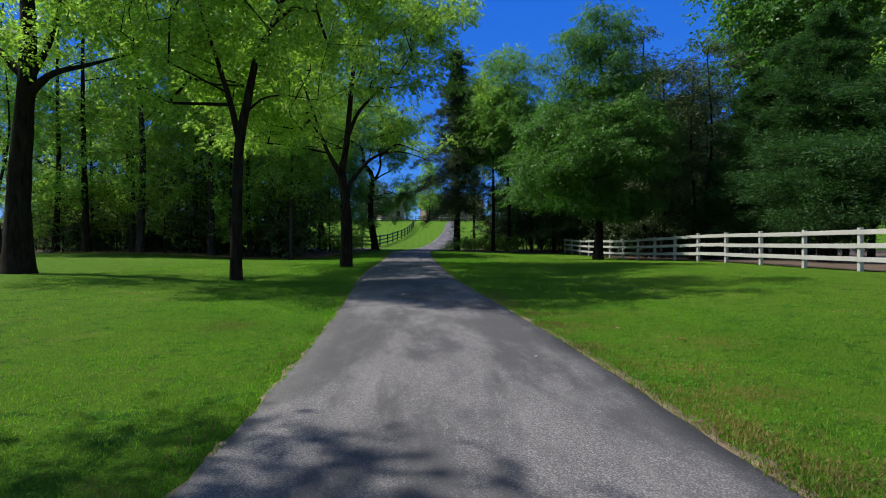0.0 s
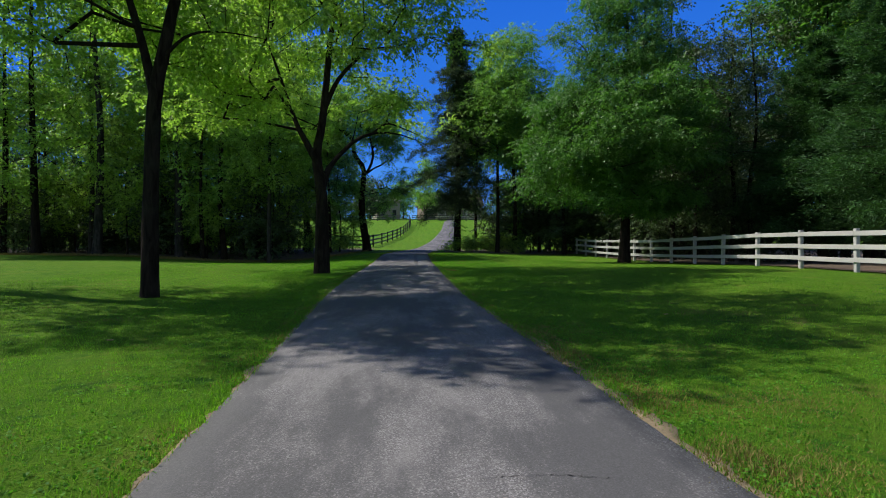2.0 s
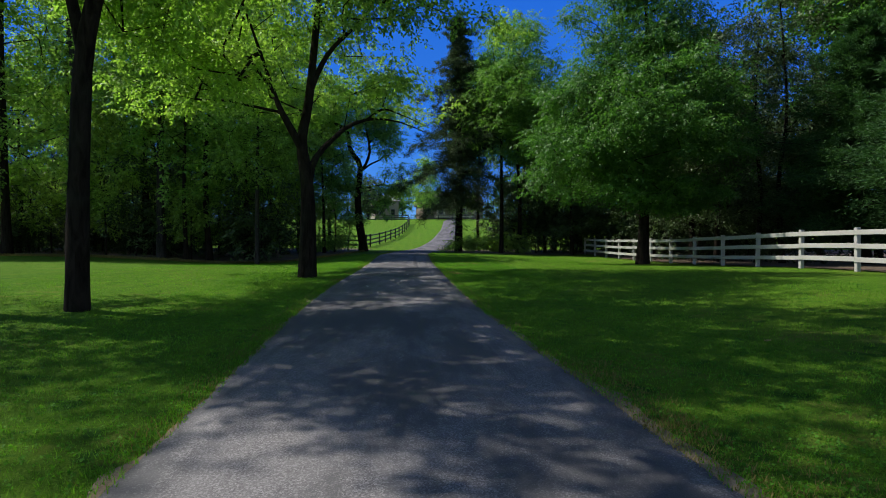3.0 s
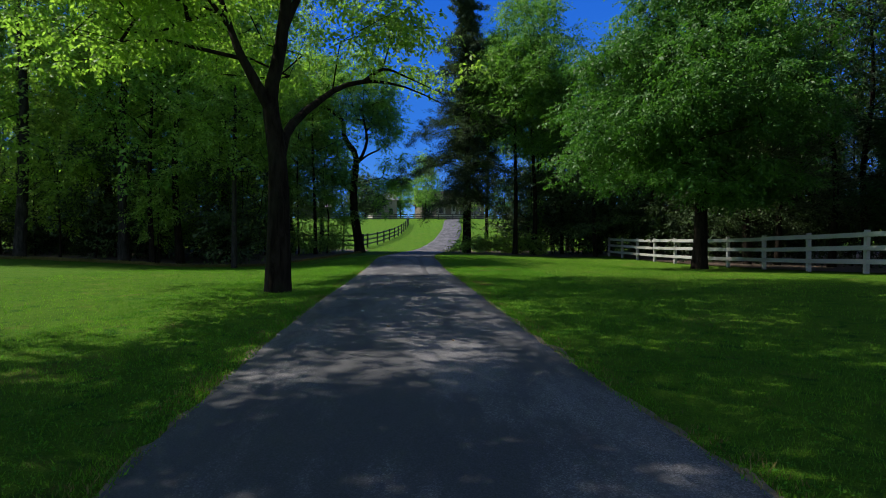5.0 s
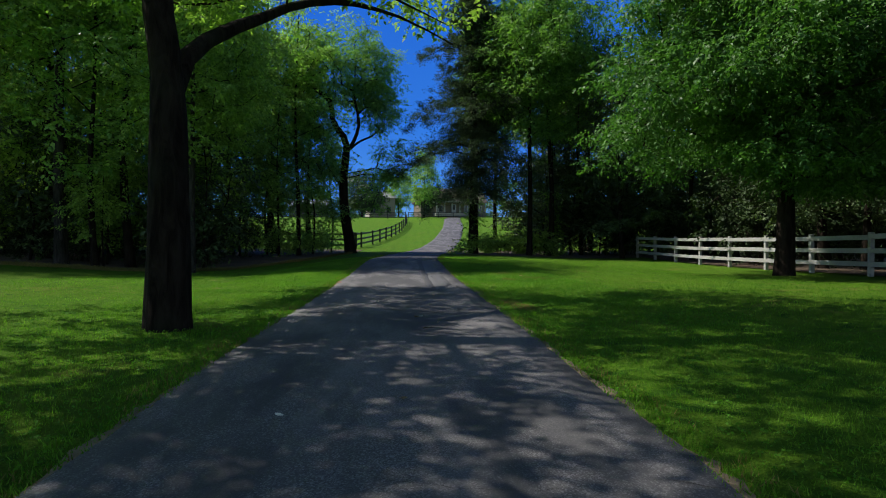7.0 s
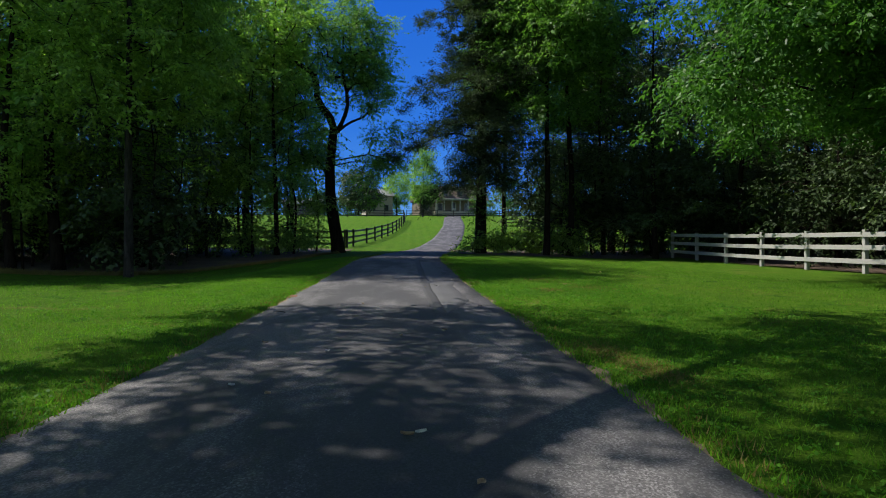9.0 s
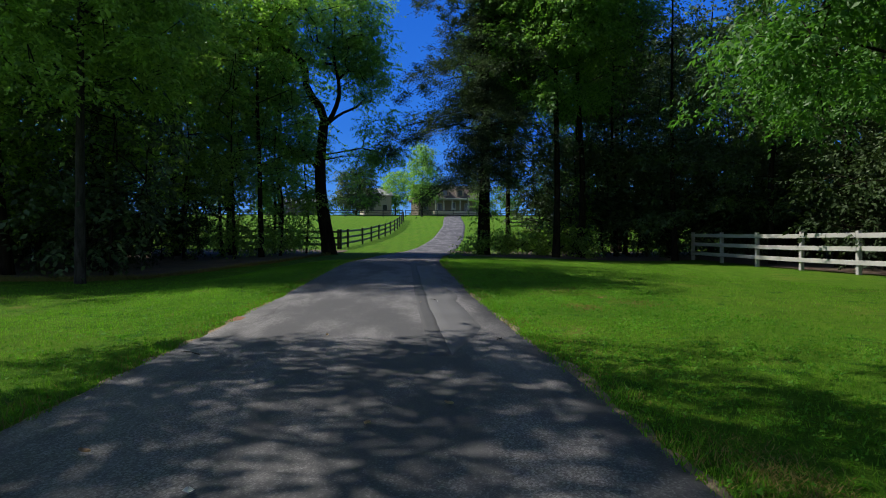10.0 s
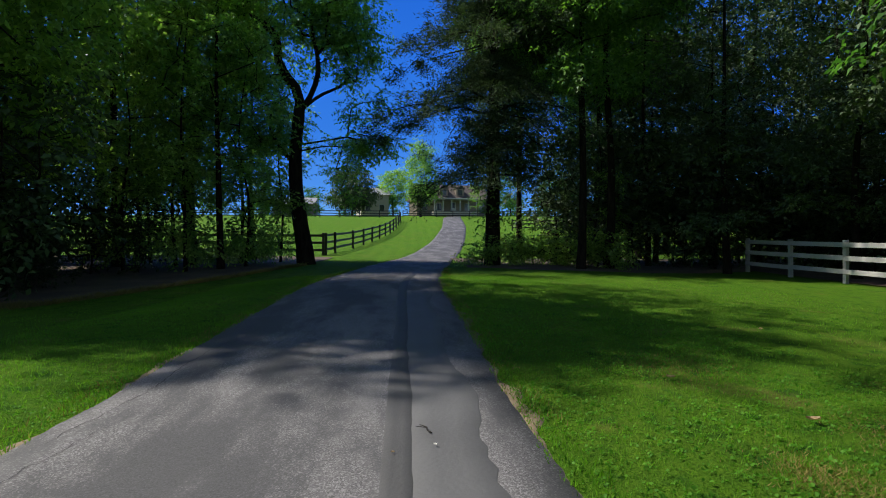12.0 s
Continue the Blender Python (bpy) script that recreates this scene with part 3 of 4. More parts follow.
arch_tree = broadleaf("arch_tree", 13, [(0, 0, -0.2), (0.03, 0, 1.6), (-0.05, 0.1, 2.9), (-0.2, 0.2, 4.0), (-0.05, 0.5, 5.2), (0.12, 1.0, 8), (0.35, 1.6, 11), (0.2, 1.8, 14)], 0.25,
                      [(0, 1.5, 9.5, 3.2, 3.2, 2.6), (-2.4, 1.0, 7.6, 2.4, 2.6, 1.9), (2.0, 2.4, 9.2, 2.2, 2.6, 2.2), (0, 2.0, 12, 2.6, 2.8, 2.0), (2.4, 4.6, 6.6, 2.2, 2.0, 0.9), (-3.0, 0.4, 5.9, 2.2, 2.2, 1.0), (-4.2, 0.6, 7.6, 2.2, 2.4, 1.5), (-3.4, 2.4, 9.6, 2.2, 2.2, 1.6), (2.2, 3.0, 11.6, 1.8, 1.9, 1.5), (0.8, 4.6, 7.6, 1.8, 1.5, 1.0), (-4.8, -1.2, 8.2, 2.0, 1.8, 1.3), (-3.2, 5.0, 8.0, 2.2, 2.4, 1.6), (-4.6, 6.4, 9.4, 2.2, 2.2, 1.6), (-1.0, 5.4, 10.4, 2.2, 2.2, 1.8), (-4.8, 3.4, 7.2, 2.0, 2.0, 1.2), (-1.8, 5.4, 6.6, 2.0, 1.8, 1.0), (0, -1.2, 8.6, 2.4, 2.0, 1.8), (-2.2, -1.4, 6.6, 1.9, 1.6, 1.2), (1.4, -1.0, 11.2, 2.0, 1.8, 1.6), (-5.2, 2.4, 6.4, 1.8, 1.9, 1.1), (1.6, 1.2, 5.9, 1.4, 1.2, 0.8), (4.6, 1.4, 10.2, 1.7, 1.6, 1.6), (4.0, 2.0, 12.2, 1.7, 1.7, 1.3), (3.8, 0.4, 8.4, 1.5, 1.4, 1.1), (5.6, 2.6, 8.6, 1.3, 1.3, 0.9), (1.6, 0, 9.6, 2.2, 2.0, 1.8), (-0.6, -0.6, 11.2, 2.4, 2.2, 1.8), (3.4, 0.8, 10.6, 1.8, 1.6, 1.4), (0, -2.0, 10.2, 2.2, 1.8, 1.6)],
                      430, 225, 0.12, LEAF_YELLOW, spread_by=0.55, twig=0.0105, flare=0.14,
                      limbs=[([(0.0, 0.05, 2.3), (0.0, 0.4, 3.1), (0.1, 1.2, 3.75), (0.4, 2.4, 4.47), (0.8, 3.3, 5.08), (1.37, 4.1, 5.48), (1.94, 4.7, 5.63), (2.67, 5.2, 5.59), (3.6, 5.7, 5.3)], 0.13),
                             ([(1.37, 4.1, 5.48), (1.9, 4.5, 5.95), (2.6, 5.0, 5.85), (3.5, 5.2, 5.5)], 0.06),
                             ([(-0.15, 0.1, 3.7), (-0.6, 0.2, 4.5), (-0.95, 0.3, 5.2), (-1.7, 0.8, 7.2), (-2.8, 1.2, 10)], 0.13),
                             ([(0.0, 0.6, 5.6), (0.5, 0.9, 6.8), (1.7, 1.3, 8.3), (2.4, 1.6, 10.4)], 0.1)])
plant(arch_tree, -3.05, 24.6, "lawn tree beside the drive with a limb arching over it", group="lawn trees")

edge_tree = broadleaf("edge_tree", 14, [(0, 0, -0.2), (0.0, 0, 4), (0.1, -0.2, 9), (0, -0.4, 16.5)], 0.15,
                      [(0, 0, 8.5, 3.4, 3.2, 3.2), (0, 0, 12, 2.7, 2.7, 3.0), (0, -0.3, 15.4, 1.6, 1.6, 1.8), (-0.2, 0, 5.8, 3.0, 2.8, 1.5)], 165, 190, 0.15, LEAF_WOOD, bark=BARK_GREY, spread_by=0.65, flare=0.3, shell=0.35)
plant(edge_tree, -8.95, 41.2, "slender grey-barked tree at the edge of the woods", group="lawn trees")

twisted = broadleaf("twisted_tree", 15, [(0.0, 0, -0.2), (-0.1, 0, 0.8), (-0.38, 0, 2.6), (-0.44, 0, 4.1), (-0.36, 0, 5.6), (-0.3, 0, 6.9), (-1.06, 0, 8.06), (-1.22, 0.1, 9.25), (-1.9, 0.1, 9.9), (-3.0, 0.2, 10.6), (-3.3, 0.2, 12)], 0.36,
                    [(-1.6, 0, 11.2, 2.6, 2.4, 1.8), (0.6, 0, 11.0, 1.9, 1.8, 2.2), (-0.3, 0.3, 13, 2.2, 2.0, 1.6), (-2.4, 0, 8.0, 1.3, 1.3, 1.2), (2.7, 0, 6.4, 1.0, 1.0, 0.5), (1.7, 0.4, 5.2, 1.5, 1.3, 1.1), (-1.4, 0, 5.4, 0.9, 0.9, 0.8), (1.6, 0.2, 8.6, 1.4, 1.4, 1.2), (-2.8, 0.2, 12.6, 1.8, 1.8, 1.4), (-2.4, 0.4, 5.6, 1.1, 1.2, 1.0), (1.6, 0.8, 3.6, 1.2, 1.0, 0.9), (0.9, 0.6, 9.8, 1.6, 1.6, 1.2), (2.6, 0.4, 5.0, 0.9, 0.9, 0.6), (1.4, 0.2, 11.4, 1.8, 1.6, 1.6), (1.9, 0.2, 9.8, 1.2, 1.2, 1.0)],
                    340, 180, 0.115, LEAF_FRESH, spread_by=0.55,
                    limbs=[([(-0.35, 0, 6.2), (0.1, 0, 6.75), (0.48, 0, 8.0), (0.16, 0.1, 9.9), (0.25, 0.1, 11), (0.2, 0.2, 13)], 0.15),
                           ([(-0.44, 0, 4.0), (-1.1, 0, 4.9), (-1.45, 0, 5.5), (-1.32, 0.05, 6.4), (-0.5, 0.05, 7.05)], 0.1),
                           ([(-0.1, 0, 6.4), (0.55, 0, 6.9), (1.34, 0.1, 7.3), (1.7, 0.1, 7.7), (1.98, 0.1, 7.5), (2.06, 0.1, 8.4)], 0.085)], flare=0.6)
plant(twisted, -4.05, 53.6, "leaning crooked tree with bare twisted limbs beside the drive", group="lawn trees")
crooked = broadleaf("crooked_tree", 16, [(0, 0, -0.2), (0.1, 0, 1.0), (-0.25, 0, 3.2), (0.35, 0, 4.9), (0.3, 0, 5.8), (1.1, 0, 7.2), (1.4, 0, 9.4), (1.0, 0.2, 12.5)], 0.22,
                    [(0.8, 0, 11, 2.6, 2.6, 2.2), (-0.8, 0, 8, 2.0, 2.0, 1.8), (2.2, 0, 7.4, 1.4, 1.6, 1.2), (-0.4, 0, 5.2, 1.5, 1.5, 0.9)], 140, 65, 0.19, LEAF_WOOD, limbs=[([(0.3, 0, 5.6), (-0.6, 0.1, 6.6), (-1.2, 0.1, 8.4), (-1.0, 0.1, 10.5)], 0.1)])
plant(crooked, -8.8, 54, "crooked tree at the edge of the woods", group="lawn trees")

# the drive's right side
cedar = conifer("cedar", 21, 18.0, 0.3, lambda u: 5.7 * (1.0 - 0.86 * u ** 1.4) * (0.72 + 0.28 * math.sin(u * 41)) * min(1.0, 0.5 + 1.7 * u), 30, 8, 0.12, NEEDLE_CEDAR, first=0.2, sag=0.6, tuft=84, slim=0.3, lift=0.34, tuft_spread=0.34)
plant(cedar, 3.3, 52.2, "tall dark red cedar with drooping boughs", name="cedar_tree", category="tree")

oak = broadleaf("oak", 31, [(0, 0, -0.2), (0.05, 0, 3), (0.0, 0.1, 7), (0.2, 0, 10), (0.1, 0, 13.4)], 0.28,
                [(0, 0, 8.6, 4.0, 4.2, 3.4), (-2.6, -0.3, 6.6, 3.0, 3.0, 2.4), (2.0, 0, 7.2, 2.8, 3.2, 2.6), (0.2, 0, 13.3, 2.5, 2.4, 2.0), (-1.6, -3.2, 6.0, 2.6, 2.4, 2.2), (-3.2, 0, 3.9, 2.2, 2.4, 1.1), (1.2, -2.2, 5.2, 2.6, 2.4, 2.0), (-0.4, -0.4, 11.2, 3.3, 3.1, 2.3), (0.8, -1.6, 3.3, 2.6, 2.2, 0.9), (2.0, 0.5, 3.4, 2.2, 2.2, 0.9), (0, -3.8, 6.6, 2.8, 2.4, 2.2), (-3.6, -1.6, 5.0, 2.2, 2.2, 1.3), (-1.0, 2.6, 4.8, 2.8, 2.4, 1.4), (-1.4, -2.4, 3.6, 2.2, 2.0, 0.9), (-1.6, -0.6, 5.9, 2.2, 3.2, 1.2), (-0.3, 0.2, 4.3, 2.0, 3.6, 0.9), (-3.0, 0.2, 7.9, 2.0, 3.0, 1.2)],
                720, 285, 0.125, LEAF_OAK, slim=0.45, spread_by=0.64, shell=0.45, flat=0.38, droop=0.35)
plant(oak, 10.6, 34.4, "broad oak with dense bright green foliage almost to the ground", group="trees beyond the lawn")
willow = broadleaf("willow_oak", 32, [(0, 0, -0.2), (0.1, 0, 4), (-0.1, 0.1, 9), (0.2, 0, 13), (0, 0, 16.5)], 0.19,
                   [(0, 0, 12.2, 3.4, 3.2, 3.4), (-2.2, -0.5, 13.4, 2.5, 2.5, 2.6), (1.8, 0, 13.6, 2.6, 2.6, 2.8), (0, 0, 17, 2.4, 2.4, 2.2), (-2.2, -0.8, 10.4, 1.9, 1.9, 1.3), (0.5, -0.5, 8.2, 1.6, 1.6, 0.8)],
                   260, 165, 0.18, LEAF_WILLOW, slim=0.4, spread_by=0.75)
plant(willow, 8.0, 52.4, "tall bright green tree behind the cedar", group="trees beyond the lawn", scale=0.97)
plant(willow, 5.4, 57.5, "tall bright green tree behind the cedar", group="trees beyond the lawn", turn=250, scale=0.86)
plant(willow, 9.6, 58.5, "tall bright green tree behind the cedar", group="trees beyond the lawn", turn=130, scale=0.8)

pine = conifer("pine", 22, 11.0, 0.26, lambda u: 5.6 * (1.0 - 0.92 * u) ** 0.75 * (0.8 + 0.2 * math.sin(u * 31)), 26, 8, 0.17, NEEDLE_PINE, first=0.1, sag=0.2, tuft=70, slim=0.22, lift=0.34, tuft_spread=0.4)
PINES = [(18.0, 25.5, 0, 1.0), (19.8, 19.5, 70, 1.2), (18.6, 31.0, 140, 0.92)]
for x, y, turn, s in PINES:
    plant(pine, x, y, "dark green white pine with wide boughs over the fence", name="pine_tree", turn=turn, group="pines behind the fence", scale=s)
tall = broadleaf("tall_tree", 33, [(0, 0, -0.3), (0.2, 0, 6), (-0.2, 0.1, 13), (0.0, 0, 21)], 0.35,
                 [(0, 0, 13, 5, 5, 5), (2.5, 0, 17, 3.6, 3.6, 3.4), (-2.5, 0.5, 17.5, 3.4, 3.4, 3.4), (0, 0, 21, 3.4, 3.4, 2.6)], 160, 140, 0.27, LEAF_OAK, spread_by=0.85, shell=0.6)
for x, y, turn in ((25.5, 40, 0), (30.5, 36, 100), (34, 29, 300), (22.5, 33, 200)):
    plant(tall, x, y, "tall leafy tree rising behind the pines", turn=turn, group="woods behind the fence")

# woods: a few kinds, each planted many times
WOOD = [
    broadleaf("wood_a", 41, [(0, 0, -0.3), (0.2, 0, 5), (0.0, 0.3, 10), (0.2, 0, 17)], 0.2,
              [(0, 0, 10.5, 3.4, 3.4, 4.5), (1, 0.5, 15.5, 2.8, 2.8, 2.6), (-1.5, 0, 7, 2.4, 2.4, 2.4), (1.2, -0.8, 4.0, 2.4, 2.2, 1.2)], 100, 108, 0.175, LEAF_WOOD, sides=8, spread_by=0.75),
    broadleaf("wood_b", 42, [(0, 0, -0.3), (-0.3, 0, 4), (0.3, 0.3, 9), (0.0, 0, 15.5)], 0.16,
              [(0, 0, 8.5, 3.0, 3.0, 4.5), (-1, 0.5, 13.5, 2.5, 2.5, 2.8), (-1.0, -0.6, 4.2, 2.2, 2.0, 1.3)], 88, 108, 0.175, LEAF_FRESH, sides=8, spread_by=0.72),
    broadleaf("wood_c", 43, [(0, 0, -0.3), (0.2, 0, 6), (-0.2, 0.1, 12), (0.0, 0, 20)], 0.24,
              [(0, 0, 13, 3.8, 3.8, 4.8), (0, 0.5, 18.5, 2.8, 2.8, 2.6), (1.8, 0, 9, 2.2, 2.2, 2.0), (0.8, -0.5, 5.0, 2.4, 2.2, 1.3)], 100, 108, 0.18, LEAF_YELLOW, bark=BARK_GREY, sides=8, spread_by=0.78),
    # low saplings: understorey shade is in the dark leaf colour
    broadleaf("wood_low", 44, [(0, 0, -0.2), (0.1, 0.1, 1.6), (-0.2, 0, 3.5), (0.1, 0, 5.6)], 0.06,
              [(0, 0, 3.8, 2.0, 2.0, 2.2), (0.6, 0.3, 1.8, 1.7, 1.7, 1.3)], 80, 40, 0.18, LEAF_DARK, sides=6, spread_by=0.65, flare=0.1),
    # thicket: the shade it stands in is carried by its leaf colour
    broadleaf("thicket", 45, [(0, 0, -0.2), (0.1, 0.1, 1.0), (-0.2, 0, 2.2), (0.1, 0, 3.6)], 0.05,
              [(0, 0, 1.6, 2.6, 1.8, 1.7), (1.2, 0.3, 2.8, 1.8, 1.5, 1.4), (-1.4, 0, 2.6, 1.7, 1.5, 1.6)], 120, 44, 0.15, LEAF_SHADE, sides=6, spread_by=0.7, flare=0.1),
    # close to the first kind's shape, with woodland shade in the leaf colour
    broadleaf("wood_shaded", 46, [(0, 0, -0.3), (0.2, 0, 5), (0.0, 0.3, 10), (0.2, 0, 17)], 0.2,
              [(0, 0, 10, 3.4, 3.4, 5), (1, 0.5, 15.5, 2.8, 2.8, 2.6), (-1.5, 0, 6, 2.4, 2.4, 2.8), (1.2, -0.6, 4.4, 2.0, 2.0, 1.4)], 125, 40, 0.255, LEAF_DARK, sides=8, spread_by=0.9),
    broadleaf("wood_young", 48, [(0, 0, -0.2), (0.1, 0.1, 1.8), (-0.2, 0, 3.8), (0.1, 0, 6.4)], 0.06,
              [(0, 0, 4.4, 2.1, 2.0, 1.6), (0.7, 0.3, 2.3, 1.6, 1.6, 0.9), (-0.8, 0.2, 3.2, 1.3, 1.3, 0.7)], 58, 76, 0.15, LEAF_WOOD, sides=6, spread_by=0.48, flare=0.1),
]
# finer leaves for nearer trees, again coloured dark for shade
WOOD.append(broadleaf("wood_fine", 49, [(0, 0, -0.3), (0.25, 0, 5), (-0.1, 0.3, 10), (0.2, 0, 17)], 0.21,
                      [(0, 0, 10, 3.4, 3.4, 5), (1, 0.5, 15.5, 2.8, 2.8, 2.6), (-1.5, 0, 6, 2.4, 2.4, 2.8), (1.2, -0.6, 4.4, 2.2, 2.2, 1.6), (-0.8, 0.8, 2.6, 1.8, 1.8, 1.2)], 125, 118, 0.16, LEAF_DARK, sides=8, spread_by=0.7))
rng = np.random.default_rng(5)
WOODS_LABEL = "woodland tree with a thin dark trunk and leafy crown"


def open_view(x, y):
    """The right end of the left woods, where the paddock shows between the trunks."""
    return x > -0.39 * (y - 30) - 1.6


def woods(spots, group, kinds, label=WOODS_LABEL, name="tree", low=0.82, high=1.18):
    for x, y in spots:
        k = int(rng.choice(kinds))
        plant(WOOD[k], x, y, label, name, turn=float(rng.uniform(0, 360)), group=group, scale=float(rng.uniform(low, high)), sink=0.1)


def scatter(box_, n, keep, gap):
    out = []
    for _ in range(n * 40):
        if len(out) >= n:
            break
        x, y = rng.uniform(box_[0], box_[1]), rng.uniform(box_[2], box_[3])
        if keep(x, y) and all((x - a) ** 2 + (y - b) ** 2 > gap * gap for a, b in out):
            out.append((x, y))
    return out


woods(scatter((-27, -7, 42, 55), 14, lambda x, y: y > left_edge(x) + 0.5 and (x < -10 or not open_view(x, y)), 3.4), "woods beside the lawn", [0, 1, 2])
woods(scatter((-33, -6.2, 42, 55), 32, lambda x, y: y > left_edge(x) + 0.2 and not open_view(x, y), 1.5), "undergrowth beside the lawn", [3, 6, 6], "leafy understorey sapling at the edge of the woods", "sapling")
woods(scatter((-40, -8.6, 49, 58), 26, lambda x, y: not open_view(x, y), 2.0), "thicket in the woods", [4], "dense shrub in the woods, leaves coloured dark for shade", "shrub", 0.55, 0.8)
woods(scatter((-26, -9, 45.5, 49.5), 9, lambda x, y: not open_view(x, y), 1.8), "thicket in the woods", [4], "dense shrub in the woods, leaves coloured dark for shade", "shrub", 0.5, 0.7)
woods(scatter((-34, -18, 20, 42), 2, lambda x, y: x < -18 and y < 60 + 2 * x or x < -26, 3.0), "woods beside the lawn", [0, 1, 2])
# back row added to close gaps, its shade in the leaf colour
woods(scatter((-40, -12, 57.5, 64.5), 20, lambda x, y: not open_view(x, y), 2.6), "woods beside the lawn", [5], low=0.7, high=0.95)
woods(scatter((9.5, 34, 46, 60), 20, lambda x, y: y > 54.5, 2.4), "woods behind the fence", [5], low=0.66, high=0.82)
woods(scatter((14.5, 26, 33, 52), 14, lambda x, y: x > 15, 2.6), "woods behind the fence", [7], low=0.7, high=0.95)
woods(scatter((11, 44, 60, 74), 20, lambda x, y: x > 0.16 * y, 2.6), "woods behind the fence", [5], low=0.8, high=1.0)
woods(scatter((20.5, 30, 24, 38), 9, lambda x, y: x > 0.62 * y and x > 22.5, 2.6), "woods behind the fence", [0, 1], low=0.95, high=1.2)
woods(scatter((6, 24, 52, 57), 16, lambda x, y: True, 1.6), "undergrowth behind the cedar", [3], "leafy understorey sapling at the edge of the woods", "sapling")
woods(scatter((10, 28, 50, 60), 14, lambda x, y: y > 53 or x > 15, 2.0), "thicket behind the fence", [4], "dense shrub in the woods, leaves coloured dark for shade", "shrub")
woods(scatter((15, 22, 30, 50), 11, lambda x, y: True, 1.8), "thicket behind the fence", [4], "dense shrub behind the white fence, leaves coloured dark for shade", "shrub")
for x, y, k in ((-7.2, 57.6, 1), (-9.6, 56.0, 2), (-6.8, 51.6, 1)):
    plant(WOOD[k], x, y, WOODS_LABEL, turn=x * 40, group="edge trees", scale=0.9)
for x, y, sc in ((14.4, 47.6, 0.6), (11.6, 50.2, 0.6), (16.0, 38.0, 0.6), (17.5, 42.0, 0.66), (15.6, 43.5, 0.62), (17.0, 36.0, 0.6)):
    plant(WOOD[7], x, y, WOODS_LABEL, turn=x * 40, group="edge trees", scale=sc * 1.2)
for x, y, t, sc in ((6.4, 50.8, 300, 0.9),):
    plant(willow, x, y, "tall tree with a bare trunk and a bright green crown", turn=t, group="trees beyond the lawn", scale=sc)
plant(slim_tree, -9.6, 3.1, "leafy lawn tree that shades the start of the drive", turn=120, group="lawn trees", scale=0.95)
for x, y, k, sc in ((-20.4, 43.4, 2, 1.25), (-24.0, 43.2, 0, 1.35), (-12.4, 43.6, 1, 1.3), (-15.2, 43.4, 2, 1.15), (-10.6, 45.4, 0, 1.25), (-27.0, 44.4, 0, 1.25), (-31.0, 45.0, 1, 1.3)):
    plant(WOOD[k], x, y, "woodland tree leaning out over the lawn's edge", turn=x * 53, group="woods beside the lawn", scale=sc)


airy = broadleaf("airy_tree", 47, [(0, 0, -0.2), (0.1, 0.1, 2.5), (-0.25, 0, 5), (0.15, 0, 8.5)], 0.07,
                 [(0, 0, 5.6, 1.7, 1.5, 2.6), (0.6, 0.2, 2.6, 1.3, 1.1, 1.3), (-0.8, 0, 3.6, 1.2, 1.2, 1.0), (0.2, 0, 8.2, 1.3, 1.3, 1.4), (0.1, 0, 1.1, 0.9, 0.9, 0.6)], 130, 50, 0.125, LEAF_WOOD, sides=7, spread_by=0.42, flare=0.2, twig=0.01)
for x, y, t, sc in ((-6.2, 52.6, 0, 1.0), (-7.7, 50.6, 80, 1.1), (-8.9, 52.9, 170, 1.15), (-9.9, 50.8, 240, 1.0), (-5.5, 55.4, 300, 0.9), (-7.0, 54.8, 40, 1.2), (-10.6, 54.6, 120, 1.2)):
    plant(airy, x, y, "thin young tree with small leaves down its stem", turn=t, group="young trees at the woods' edge", scale=sc)

plant(big, -17.4, 46.4, "dark-trunked tree with bright leaves at the edge of the woods", turn=200, group="woods beside the lawn", scale=0.85)

# shrubs and vines round the cedar and under the trees beside it
shrub = broadleaf("shrub", 61, [(0, 0, -0.1), (0.1, 0, 0.4), (0.0, 0.1, 0.9), (0.1, 0, 1.4)], 0.03,
                  [(0, 0, 0.7, 0.8, 0.7, 0.55), (0.5, 0.1, 1.0, 0.6, 0.5, 0.45), (-0.4, 0, 0.5, 0.6, 0.6, 0.4)], 60, 22, 0.12, LEAF_WOOD, sides=5, spread_by=0.28, flare=0.0)
vine = broadleaf("vine", 62, [(0.3, 0, -0.1), (0.33, 0.1, 1), (0.3, 0.2, 2.2), (0.2, 0.3, 3.4)], 0.02,
                 [(0.0, 0.0, 1.4, 0.55, 0.55, 1.5), (0.4, -0.2, 0.7, 0.6, 0.5, 0.6), (0, 0, 3.2, 0.5, 0.5, 1.2)], 70, 20, 0.12, LEAF_FRESH, sides=4, spread_by=0.22, flare=0.0)
plant(vine, 3.3, 52.2, "leafy vine climbing the cedar's trunk", name="vine", category="vine", sink=0.0)
plant(vine, 8.3, 53, "leafy vine climbing a tree trunk", name="vine", category="vine", turn=140, sink=0.0)
for x, y, t, sc in ((2.75, 51.5, 0, 0.8), (4.3, 52.8, 80, 0.9), (5.2, 53.2, 160, 1.05), (6.2, 53.6, 230, 1.25), (6.9, 52.6, 300, 1.1), (4.8, 54.6, 20, 0.8), (7.9, 52.2, 100, 1.2), (-6.4, 54.6, 0, 0.8), (-7.4, 53.2, 70, 0.9)):
    plant(shrub, x, y, "low leafy shrub in the undergrowth", name="shrub", category="shrub", turn=t, group="low shrubs", scale=sc)


